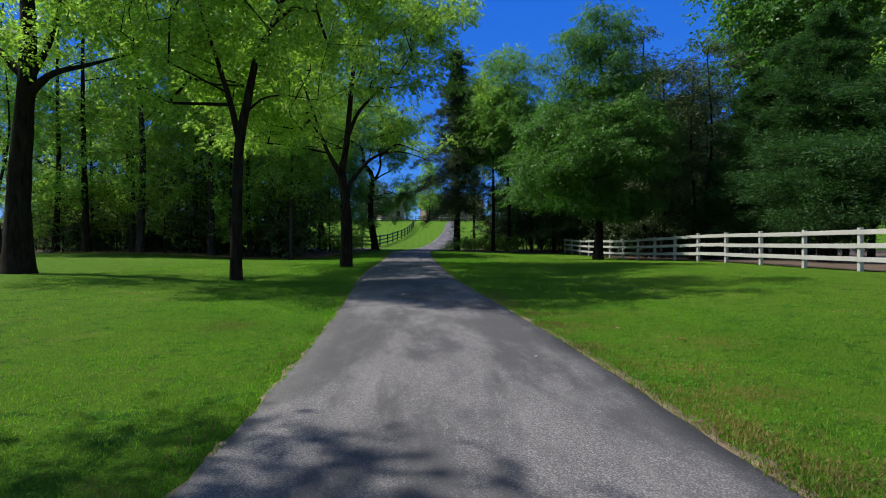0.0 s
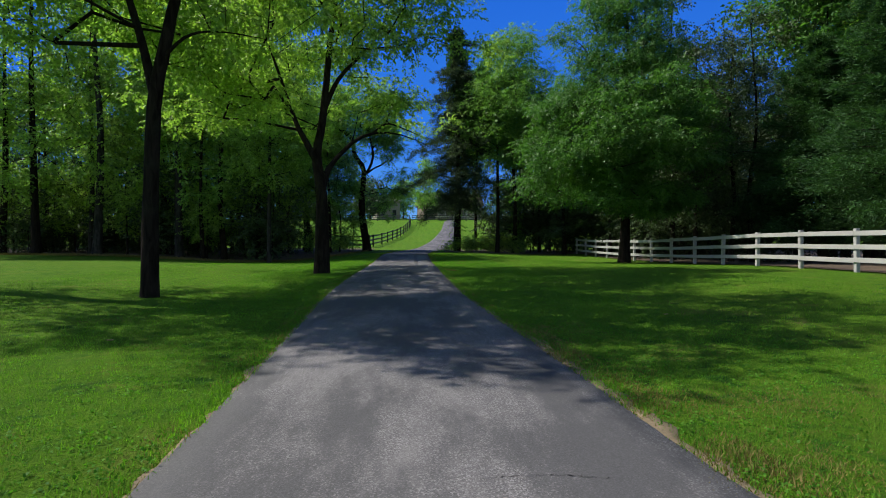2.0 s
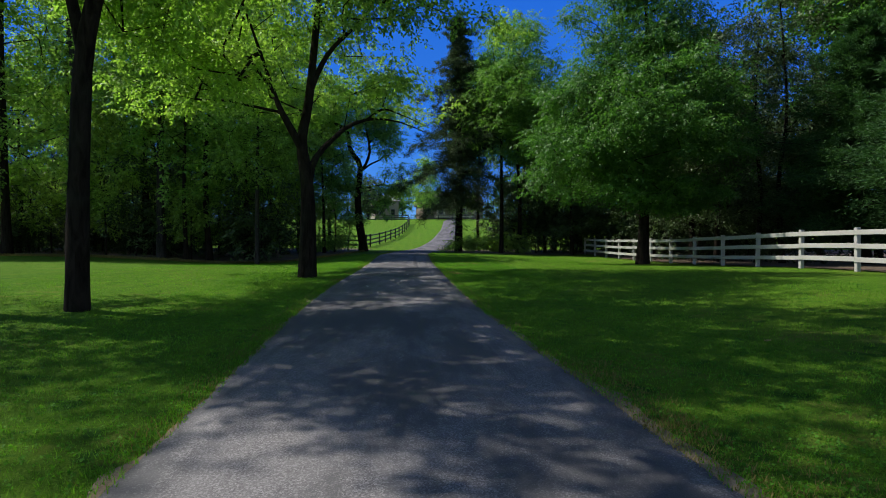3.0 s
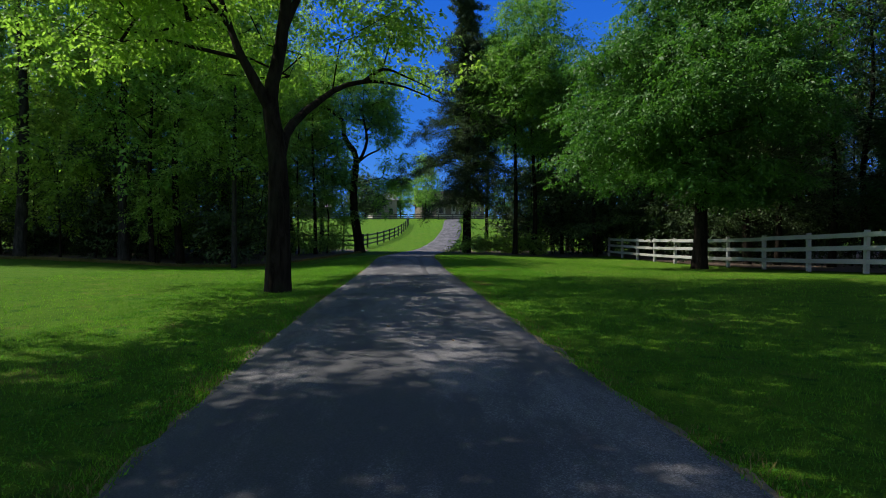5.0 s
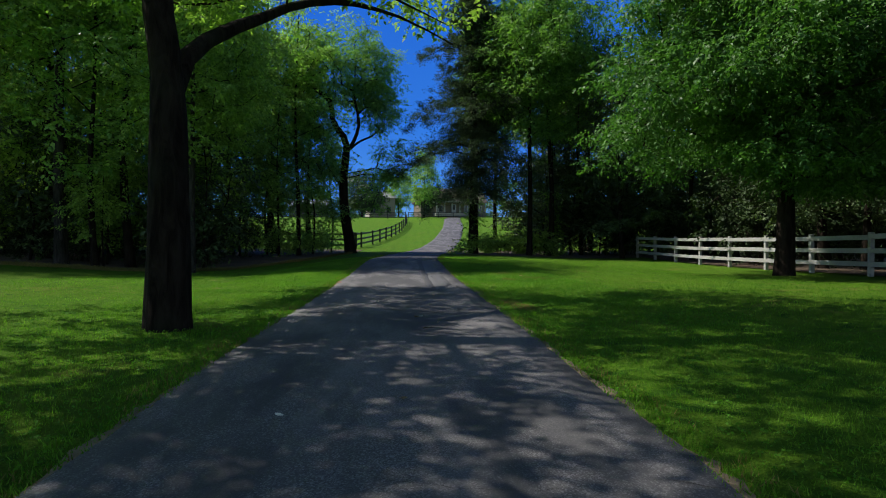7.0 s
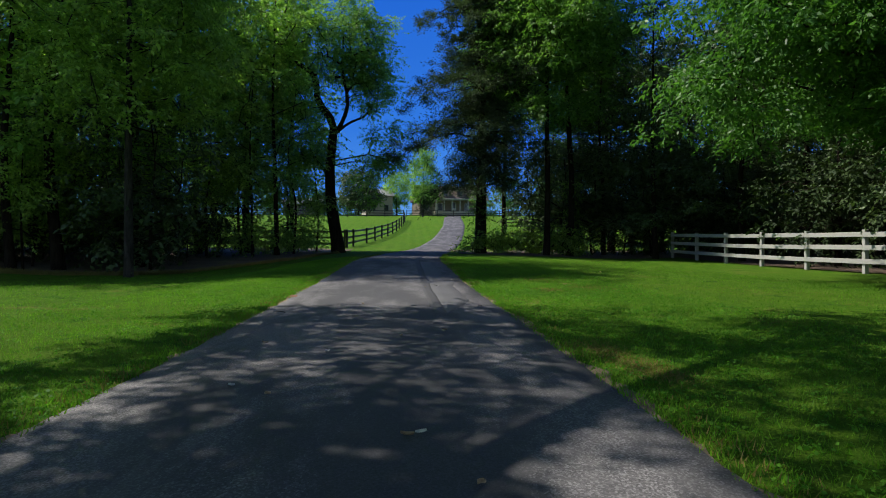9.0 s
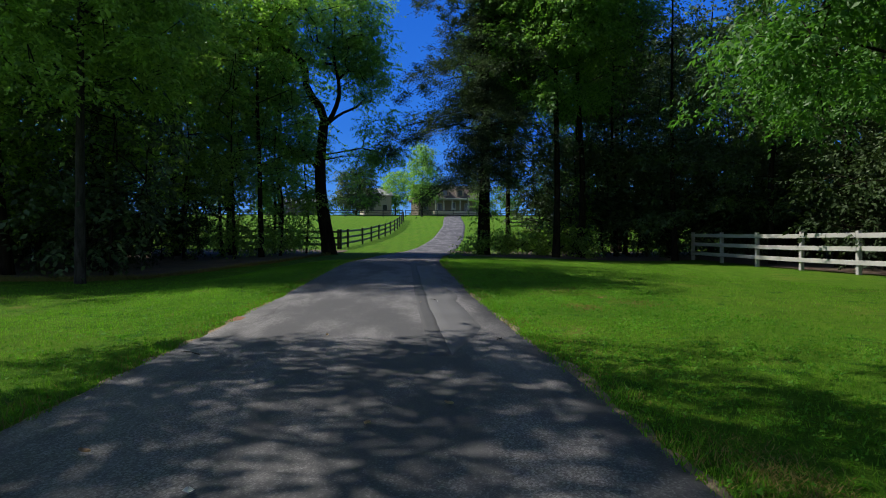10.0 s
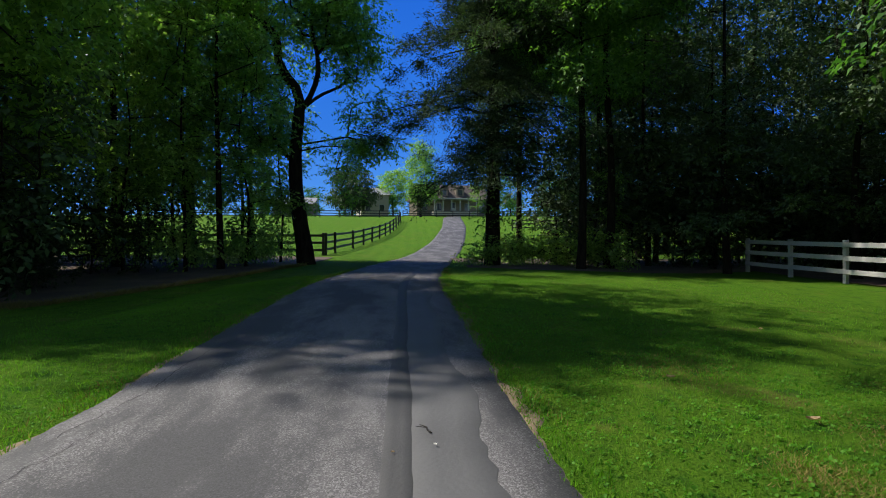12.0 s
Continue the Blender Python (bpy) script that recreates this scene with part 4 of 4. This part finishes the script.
# ---------------------------------------------------------------- fences
def fence(points, name, label, mat, height, rails, board, post, group):
    """A board fence through the posts' places: every post and every board a part."""
    f = empty(name, points[0][0], points[0][1], gz(*points[0]))
    o = Vector((points[0][0], points[0][1], gz(*points[0])))
    bm = box(bmesh.new(), 0, 0, height / 2 - 0.15, post, post, height + 0.3, 0.008)
    pm = bpy.data.meshes.new("post")
    bm.to_mesh(pm)
    bm.free()
    pm.materials.append(mat)
    for i, (x, y) in enumerate(points):
        p = child("post", pm, f)
        a, b = points[max(i - 1, 0)], points[min(i + 1, len(points) - 1)]
        p.matrix_basis = pose(x - o.x, y - o.y, gz(x, y) - o.z, rng.normal() * 0.6, rng.normal() * 0.6, math.degrees(math.atan2(b[1] - a[1], b[0] - a[0])))
    for a, b in zip(points, points[1:]):
        ln = math.hypot(b[0] - a[0], b[1] - a[1])
        za, zb = gz(*a), gz(*b)
        for r in rails:
            bm = box(bmesh.new(), ln / 2, 0, 0, ln * 0.998, 0.035, board, 0.004)
            tilt = math.degrees(math.atan2(zb - za, ln))
            s = part("board", bm, mat, f)
            turn = math.degrees(math.atan2(b[1] - a[1], b[0] - a[0]))
            s.matrix_basis = pose(a[0] - o.x, a[1] - o.y, za - o.z + r + rng.normal() * 0.008, 0, -tilt, turn) @ Matrix.Translation((0, post / 2 + 0.02, 0))
    return tagged(f, label, "fence", group)


fence([(12.77, 26.5 + 2.44 * (k - 5)) for k in range(-3, 16)], "white_fence", "white painted three-board fence along the lawn", WHITE, 1.27, (0.35, 0.74, 1.13), 0.14, 0.12, "")
BL = [(-4.7, 63.6), (-4.5, 66.2), (-3.95, 72), (-3.5, 76), (-3.05, 79.5), (-2.6, 83), (-2.2, 86.5), (-1.85, 90), (-1.6, 93.5), (-1.4, 97.5), (-1.2, 102), (-1.1, 107), (-1.1, 112)]
fence(BL, "black_fence", "black three-board paddock fence climbing beside the drive", BLACK, 1.3, (0.3, 0.72, 1.14), 0.14, 0.14, "paddock fences")
fence([(-4.86 - 2.44 * k, 63.6 - 0.25 * k) for k in range(0, 13)], "black_fence", "black three-board paddock fence behind the woods", BLACK, 1.3, (0.3, 0.72, 1.14), 0.14, 0.14, "paddock fences")
fence([(-1.5 - 3.4 * k, 128 + 0.4 * k) for k in range(0, 14)], "black_fence", "black board fence across the top of the paddock", BLACK, 1.3, (0.3, 0.72, 1.14), 0.14, 0.14, "paddock fences")
fence([(11.8 + 2.6 * k, 95 - 0.2 * k) for k in range(0, 7)], "black_fence", "black board fence across the paddock beyond the cedar", BLACK, 1.3, (0.3, 0.72, 1.14), 0.14, 0.14, "paddock fences")
fence([(-1.0 + 3.0 * k, 134) for k in range(0, 14)], "black_fence", "black board fence before the house", BLACK, 1.3, (0.3, 0.72, 1.14), 0.14, 0.14, "paddock fences")


# ---------------------------------------------------------------- house on the hill
def prism(bm, w, d, h, eave):
    """A gabled roof over w by d, ridge along x."""
    x, y = w / 2 + eave, d / 2 + eave
    v = [bm.verts.new(p) for p in ((-x, -y, 0), (x, -y, 0), (x, y, 0), (-x, y, 0), (-x, 0, h), (x, 0, h))]
    for f in ((0, 1, 5, 4), (2, 3, 4, 5), (0, 4, 3), (1, 2, 5), (3, 2, 1, 0)):
        bm.faces.new([v[i] for i in f])
    return bm


def house(x, y, turn, w, d, wall_h, roof_h, wall, roof, label, porch=True, windows=5, dormers=1):
    z = gz(x, y)
    h = empty("house", x, y, z, turn)
    part("wall", box(bmesh.new(), 0, 0, wall_h / 2 - 0.25, w, d, wall_h + 0.5), wall, h)
    r = part("roof", prism(bmesh.new(), w, d, roof_h, 0.45), roof, h)
    r.location = (0, 0, wall_h)
    for i in range(windows):
        if porch and i == windows // 2:
            continue
        wx = -w / 2 + w * (i + 0.5) / windows
        win = part("window", box(bmesh.new(), wx, -d / 2 - 0.03, 1.55, 1.15, 0.1, 1.6, 0.02), WHITE, h, "white window frame")
        part("pane", box(bmesh.new(), wx, -d / 2 - 0.085, 1.55, 0.95, 0.02, 1.4), GLASS_DARK, win)
    for i in range(dormers):
        dx = (i - (dormers - 1) / 2) * 3.4
        dm = part("dormer", box(bmesh.new(), dx, -d * 0.28, wall_h + roof_h * 0.42, 1.7, 2.6, 1.7), wall, h)
        rf = part("roof", prism(bmesh.new(), 2.6, 1.7, 0.7, 0.15), roof, dm)
        rf.matrix_basis = pose(dx, -d * 0.28, wall_h + roof_h * 0.42 + 0.85, 0, 0, 90)
        part("pane", box(bmesh.new(), dx, -d * 0.28 - 1.32, wall_h + roof_h * 0.42, 0.9, 0.05, 1.1), GLASS_DARK, dm)
    if porch:
        pw = w * 0.62
        part("porch_floor", box(bmesh.new(), 0, -d / 2 - 1.2, 0.15, pw, 2.4, 0.7), WALL_PALE, h)
        part("porch_roof", box(bmesh.new(), 0, -d / 2 - 1.2, wall_h - 0.05, pw + 0.4, 2.6, 0.28, 0.03), WHITE, h)
        for k in range(6):
            bm = bmesh.new()
            bmesh.ops.create_cone(bm, cap_ends=True, segments=12, radius1=0.15, radius2=0.12, depth=wall_h - 0.7, matrix=Matrix.Translation((-pw / 2 + 0.3 + k * (pw - 0.6) / 5, -d / 2 - 2.2, 0.5 + (wall_h - 0.7) / 2)))
            part("column", bm, WHITE, h)
        door = part("door", box(bmesh.new(), 0, -d / 2 - 0.04, 1.55, 1.1, 0.1, 2.1, 0.02), WHITE, h)
        part("pane", box(bmesh.new(), 0, -d / 2 - 0.1, 1.9, 0.6, 0.02, 1.1), GLASS_DARK, door)
    return tagged(h, label, "house")


house(8.3, 152, 10, 15, 9, 3.1, 3.5, WALL_TAN, ROOF, "tan farmhouse with brown roof, dormers and a white-columned porch", dormers=2)
house(-8.2, 160, 12, 6, 9, 4.4, 2.0, WALL_PALE, ROOF_GREY, "pale outbuilding behind the paddock", porch=False, windows=2, dormers=0)
house(-26, 165, 0, 9, 6, 2.8, 1.6, WALL_TAN, ROOF_GREY, "small tan outbuilding behind the paddock", porch=False, windows=3, dormers=0)

dome = broadleaf("dome_tree", 51, [(0, 0, -0.2), (0.1, 0, 1.4), (0, 0, 3), (0, 0, 5.5)], 0.22, [(0, 0, 4.2, 4.0, 4.0, 3.2), (0, 0, 2.9, 4.4, 4.4, 1.6)], 220, 50, 0.34, LEAF_DARK, sides=8, spread_by=0.75, shell=0.72)
plant(dome, -11.3, 146, "round dense dark green tree in the paddock", group="hill trees", scale=1.28).scale = (1.12, 1.12, 1.38)
hill_tree = broadleaf("hill_tree", 52, [(0, 0, -0.2), (0.05, 0, 1.6), (0.1, 0, 4), (0, 0, 9)], 0.26, [(0, 0, 7.2, 4.6, 4.6, 4.6), (0.5, 0, 4.6, 4.2, 4.2, 2.0), (0, 0, 11, 3.0, 3.0, 2.4)], 210, 44, 0.36, LEAF_FRESH, sides=8, spread_by=0.8, limbs=[([(0, 0, 1.5), (-0.9, 0, 2.8), (-1.8, 0.2, 4.6)], 0.14), ([(0, 0, 1.5), (0.9, 0, 2.6), (1.9, 0.1, 4.5)], 0.14)])
far_tree = broadleaf("far_tree", 53, [(0, 0, -0.2), (0.05, 0, 1.6), (0.1, 0, 4), (0, 0, 9)], 0.26, [(0, 0, 7.2, 4.6, 4.6, 4.6), (0.5, 0, 4.6, 4.2, 4.2, 2.0), (0, 0, 11, 3.0, 3.0, 2.4)], 80, 40, 0.5, LEAF_OAK, sides=8, spread_by=0.9)
plant(hill_tree, 2.3, 139, "airy green tree on the lawn before the house", group="hill trees", scale=1.15).scale = (0.75, 0.75, 1.15)
plant(hill_tree, -3.5, 160, "airy green tree beside the house", group="hill trees", turn=90, scale=0.85)
plant(WOOD[1], 13.5, 142, "young tree before the house", group="hill trees", scale=0.5)
for x, y, s in [(24, 165, 0.9), (32, 160, 0.8), (40, 172, 1), (50, 168, 0.9), (-40, 190, 0.9), (-28, 200, 0.8), (-52, 185, 1), (60, 160, 1), (-66, 180, 1.0), (20, 215, 0.7), (28, 225, 0.75), (-16, 215, 0.65), (-21, 225, 0.7), (2, 230, 0.55), (-5, 222, 0.5), (36, 220, 0.7), (44, 215, 0.8), (-34, 228, 0.8), (-46, 220, 0.8), (15, 228, 0.6), (-10, 228, 0.55)]:
    plant(far_tree, x, y, "distant green tree on the hilltop", group="hilltop trees", turn=float(rng.uniform(0, 360)), scale=s)


# ---------------------------------------------------------------- grass blades, weeds and litter
def blades(name, n, x0, x1, y0, y1, tall, wide, mat, label, clump=0.55, seed=1):
    """Upright bent blades over the lawn beside the drive; x is counted from the drive's middle."""
    g = np.random.default_rng(seed)
    y = g.uniform(y0, y1, n)
    off = g.uniform(x0, x1, n)
    x = np.interp(y, FINE, CX) + off
    thin = np.array([noise.noise(Vector((a * 1.7, b * 1.7, seed))) for a, b in zip(x, y)])
    keep = thin > -clump + 0.5 * g.random(n) - 0.25
    x, y, thin = x[keep], y[keep], thin[keep]
    n = len(x)
    z = ground_z(x, y) - 0.005
    a = g.uniform(0, 2 * np.pi, n)
    h = tall * (0.5 + 0.8 * g.random(n)) * (1 + 0.5 * np.clip(thin, -0.4, 0.8))
    w = wide * (0.6 + 0.8 * g.random(n))
    lean = h * g.uniform(0.15, 0.8, n)
    b = g.uniform(0, 2 * np.pi, n)
    p = np.stack([x, y, z], -1)
    s = np.stack([np.cos(a) * w, np.sin(a) * w, np.zeros(n)], -1)
    tip = p + np.stack([np.cos(b) * lean, np.sin(b) * lean, h], -1)
    v = np.stack([p - s, p + s, tip], 1).reshape(-1, 3)
    ob = new(name, mesh_from(name, v, np.arange(3 * n).reshape(-1, 3), mat))
    return tagged(ob, label, "grass", kind="stuff")


for side, seed in ((-1, 3), (1, 4)):
    lo, hi = (HALF + 0.02, 4.2)
    blades("grass", 140000, *sorted((side * lo, side * hi)), -0.5, 46, 0.034, 0.0032, BLADE, "mown green grass blades beside the drive", 0.6, seed)
    blades("grass", 45000, *sorted((side * 4.2, side * 9.5)), 2, 46, 0.035, 0.006, BLADE, "mown green grass blades on the lawn", 0.5, seed + 10)
    blades("grass", 16000, *sorted((side * (HALF - 0.03), side * (HALF + 0.22))), -0.5, 50, 0.036, 0.005, BLADE, "longer grass and weeds along the asphalt edge", 0.25, seed + 20)
    blades("dry_grass", 9000, *sorted((side * (HALF - 0.02), side * (HALF + 0.25))), -0.5, 50, 0.04, 0.004, HAY, "dry clipped thatch along the asphalt edge", 0.1, seed + 30)
blades("dry_grass", 12000, HALF - 0.03, HALF + 0.4, 2.5, 13, 0.03, 0.005, HAY, "dry yellowed grass beside the asphalt", 0.0, 49)
blades("dry_grass", 9000, HALF, HALF + 0.75, 3, 14, 0.03, 0.004, HAY, "dry yellowed grass beside the asphalt", 0.0, 48)
def dry_patch(x, y, rx, ry, n, seed):
    """Short yellowed blades thinning out from the middle of a worn spot."""
    g = np.random.default_rng(seed)
    px_, py_ = x + g.normal(size=n) * rx, y + g.normal(size=n) * ry
    p = np.stack([px_, py_, ground_z(px_, py_)], -1)
    a, b = g.uniform(0, 6.28, n), g.uniform(0, 6.28, n)
    h, w = 0.012 + 0.016 * g.random(n), 0.002 + 0.0015 * g.random(n)
    s = np.stack([np.cos(a) * w, np.sin(a) * w, w * 0], -1)
    tip = p + np.stack([np.cos(b) * h, np.sin(b) * h, h * 0.9], -1)
    ob = new("dry_grass", mesh_from("dry_grass", np.stack([p - s, p + s, tip], 1).reshape(-1, 3), np.arange(3 * n).reshape(-1, 3), HAY))
    return tagged(ob, "worn spot of yellowed grass in the lawn", "grass", kind="stuff")


for k, (x, y, rx, ry) in enumerate(((2.5, 5.75, 0.22, 0.2), (1.98, 4.2, 0.14, 0.22), (2.55, 4.85, 0.25, 0.15), (2.2, 8.4, 0.3, 0.3), (2.75, 9.6, 0.35, 0.25), (2.3, 3.3, 0.2, 0.15), (3.4, 7.0, 0.3, 0.3), (2.1, 32.6, 0.12, 0.2), (3.0, 33.0, 0.2, 0.3), (2.5, 35.0, 0.3, 0.3), (-2.6, 8.6, 0.2, 0.3), (1.25, 27.2, 0.1, 0.3), (1.35, 26.6, 0.1, 0.2))):
    dry_patch(x, y, rx, ry, 1600, 300 + k)
# pale dry grass where the lawn meets the left woods
g = np.random.default_rng(77)
n = 26000
hx = g.uniform(-26, -3.9, n)
hy = left_edge(hx) + g.normal(size=n) * 0.22 - 0.15 + np.array([wobble(float(v), 50, 0.5) for v in hx])
hz = ground_z(hx, hy)
ha, hb = g.uniform(0, 6.28, n), g.uniform(0, 6.28, n)
hh, hw = 0.05 + 0.12 * g.random(n), 0.005 + 0.004 * g.random(n)
hp = np.stack([hx, hy, hz], -1)
hs = np.stack([np.cos(ha) * hw, np.sin(ha) * hw, hw * 0], -1)
ht = hp + np.stack([np.cos(hb) * hh * 0.9, np.sin(hb) * hh * 0.9, hh], -1)
tagged(new("dry_grass", mesh_from("dry_grass", np.stack([hp - hs, hp + hs, ht], 1).reshape(-1, 3), np.arange(3 * n).reshape(-1, 3), HAY)), "pale dry grass along the edge of the woods", "grass", kind="stuff")


# clover and broad weeds in the lawn near the drive
def clover(n, side, x0, x1, y0, y1, seed, size=0.017):
    g = np.random.default_rng(seed)
    y = g.uniform(y0, y1, n * 3)
    x = np.interp(y, FINE, CX) + side * (x0 + (x1 - x0) * g.random(n * 3) ** 1.2)
    dense = np.array([noise.noise(Vector((a * 1.1, b * 1.1, 3.0 + seed))) + 0.5 * noise.noise(Vector((a * 4, b * 4, 8.0))) for a, b in zip(x, y)])
    keep = np.argsort(-dense - 1.6 * g.random(n * 3))[:n]
    x, y = x[keep], y[keep]
    c = np.stack([x, y, ground_z(x, y) + 0.012], -1)
    v, f = leaves(g, c, np.full(n, size * 1.8), np.full(n, 3), size, 0.9, 0.45, 0.0, 3)
    ob = new("clover", mesh_from("clover", v, f, CLOVER))
    return tagged(ob, "low clover and broad-leaved weeds in the lawn", "clover", kind="stuff")


for side, seed in ((-1, 91), (1, 92)):
    clover(13000, side, HALF + 0.03, 4.5, -0.5, 44, seed)
clover(5000, 1, HALF + 0.1, 4.6, 24, 38, 93, 0.021)
clover(2500, 1, HALF + 0.1, 4.6, 5, 14, 94, 0.02)
clover(2500, -1, HALF, 2.6, 4, 34, 95, 0.02)


# ---------------------------------------------------------------- small things on the drive and lawn
def flake(seed, size, curl):
    """A curled dry leaf."""
    g = random.Random(seed)
    bm = bmesh.new()
    rows = []
    for i in range(5):
        u = i / 4
        w = size * 0.42 * math.sin(math.pi * min(0.97, u + 0.06)) * g.uniform(0.8, 1.2)
        rows.append([bm.verts.new((size * (u - 0.5), k * w, curl * size * (abs(k) * 0.5 + (u - 0.5) ** 2))) for k in (-1, 0, 1)])
    for a, b in zip(rows, rows[1:]):
        for k in range(2):
            bm.faces.new((a[k], a[k + 1], b[k + 1], b[k]))
    bmesh.ops.solidify(bm, geom=bm.faces[:], thickness=0.002)
    return bm


def dry_leaf(x, y, size, mat, label, seed, lift=0.012):
    bm = flake(seed, size, 0.35)
    me = bpy.data.meshes.new("dry_leaf")
    bm.to_mesh(me)
    bm.free()
    me.materials.append(mat)
    ob = new("dry_leaf", me)
    ob.matrix_world = pose(x, y, gz(x, y) + lift, random.uniform(-8, 8), random.uniform(-8, 8), random.uniform(0, 360))
    return tagged(ob, label, "dry leaf", "fallen leaves")


# on the asphalt, as offsets from its middle
for k, (off, y, size) in enumerate(((-0.75, 26.2, 0.05), (-0.5, 26.0, 0.045), (0.25, 25.3, 0.06), (0.31, 25.33, 0.05), (0.5, 24.8, 0.04), (-0.9, 27.6, 0.05), (-0.35, 27.2, 0.05),
                                    (0.2, 27.9, 0.04), (0.6, 28.2, 0.05), (-0.6, 21.3, 0.05), (0.1, 21.6, 0.06), (0.62, 33.0, 0.022), (0.85, 33.1, 0.025), (-0.2, 19.9, 0.05), (0.5, 18.9, 0.045), (0.9, 6.2, 0.04), (-0.3, 30.4, 0.04))):
    dry_leaf(float(road_x(y)) + off, y, size, PALE_DEBRIS if k % 3 else WHITE_PETAL, "small curled dry leaf on the asphalt", 100 + k, 0.034)
for k, (x, y, size) in enumerate(((2.6, 8.0, 0.08), (3.05, 7.1, 0.09), (2.95, 7.25, 0.06), (2.2, 34.5, 0.07), (2.6, 33.4, 0.08), (-3.4, 12.2, 0.07), (4.4, 36.8, 0.07), (3.8, 14.0, 0.07))):
    dry_leaf(x, y, size, PALE_DEBRIS, "curled brown leaf lying on the lawn", 140 + k, 0.03)


def twig(x, y, length, turn):
    pts = curve_through([(0, 0, 0), (length * 0.3, 0.01, 0.006), (length * 0.65, -0.012, 0.002), (length, 0.012, 0.004)], 8)
    v, f = sweep(pts + [0, 0, 0.004], np.linspace(0.005, 0.002, 8), 6, 0.05)
    v2, f2 = tubes([((length * 0.6, -0.01, 0.006), (length * 0.8, 0.05, 0.012), 0.003, 0.0015)], 5)
    v, f = join([(v, f), (v2, f2)])
    ob = new("twig", mesh_from("twig", v, f, BARK_GREY, True))
    ob.matrix_world = pose(x, y, gz(x, y) + 0.026, 0, 0, turn)
    return tagged(ob, "thin broken twig lying on the asphalt", "twig", "twigs")


for x, y, ln, tn in ((0.22, 33.3, 0.16, 110), (-0.2, 24.4, 0.14, 20), (0.6, 30.1, 0.12, 60), (-1.7, 29.6, 0.2, 140)):
    twig(x, y, ln, tn)


# red soil showing at the left edge, and cracks that follow the edge of the asphalt
def soil_patch(x, y, rx, ry, seed):
    bm = bmesh.new()
    ring = []
    for k in range(22):
        a = 2 * math.pi * k / 22
        r = 1 + 0.35 * noise.noise(Vector((math.cos(a) * 1.5 + seed, math.sin(a) * 1.5, 0)))
        px_, py_ = x + rx * r * math.cos(a), y + ry * r * math.sin(a)
        ring.append(bm.verts.new((px_, py_, gz(px_, py_) - 0.004)))
    mid = bm.verts.new((x, y, gz(x, y) + 0.03))
    for k in range(22):
        bm.faces.new((ring[k], ring[(k + 1) % 22], mid))
    me = bpy.data.meshes.new("soil_patch")
    bm.to_mesh(me)
    bm.free()
    me.materials.append(RED_SOIL)
    return tagged(new("soil_patch", me), "bare patch of reddish soil beside the asphalt", "soil", "soil patches", "structure")


soil_patch(-2.04, 31.7, 0.11, 0.28, 1)


def crack(points, width, seed):
    """A jagged open crack, a thin dark strip in the asphalt."""
    g = random.Random(seed)
    line = curve_through(points, 40)
    v, f = [], []
    for i, (x, y) in enumerate(line):
        w = width * g.uniform(0.3, 1.0) * math.sin(math.pi * (i + 0.5) / 40) ** 0.4
        jx, jy = g.uniform(-0.018, 0.018), g.uniform(-0.01, 0.01)
        z = gz(float(road_x(y)), y) + 0.006 + 0.02 * (1 - ((x - float(road_x(y))) / HALF) ** 2) + 0.004
        v += [(x + jx - w, y + jy, z), (x + jx + w, y + jy + w * 0.5, z)]
    f = [(2 * i, 2 * i + 1, 2 * i + 3, 2 * i + 2) for i in range(39)]
    ob = new("crack", mesh_from("crack", v, f, TAR_DARK))
    return tagged(ob, "thin crack along the edge of the asphalt", "crack", "cracks", "structure")


crack([(-1.95, 33.2), (-1.85, 34.3), (-1.9, 35.4), (-1.78, 36.6)], 0.005, 1)
crack([(-1.9, 31.4), (-1.75, 32.0), (-1.82, 32.8), (-1.7, 33.6)], 0.004, 2)
crack([(0.35, 8.3), (0.7, 8.35), (1.05, 8.3)], 0.006, 4)
crack([(1.2, 20.2), (0.7, 20.4), (0.1, 20.3), (-0.5, 20.45)], 0.006, 5)
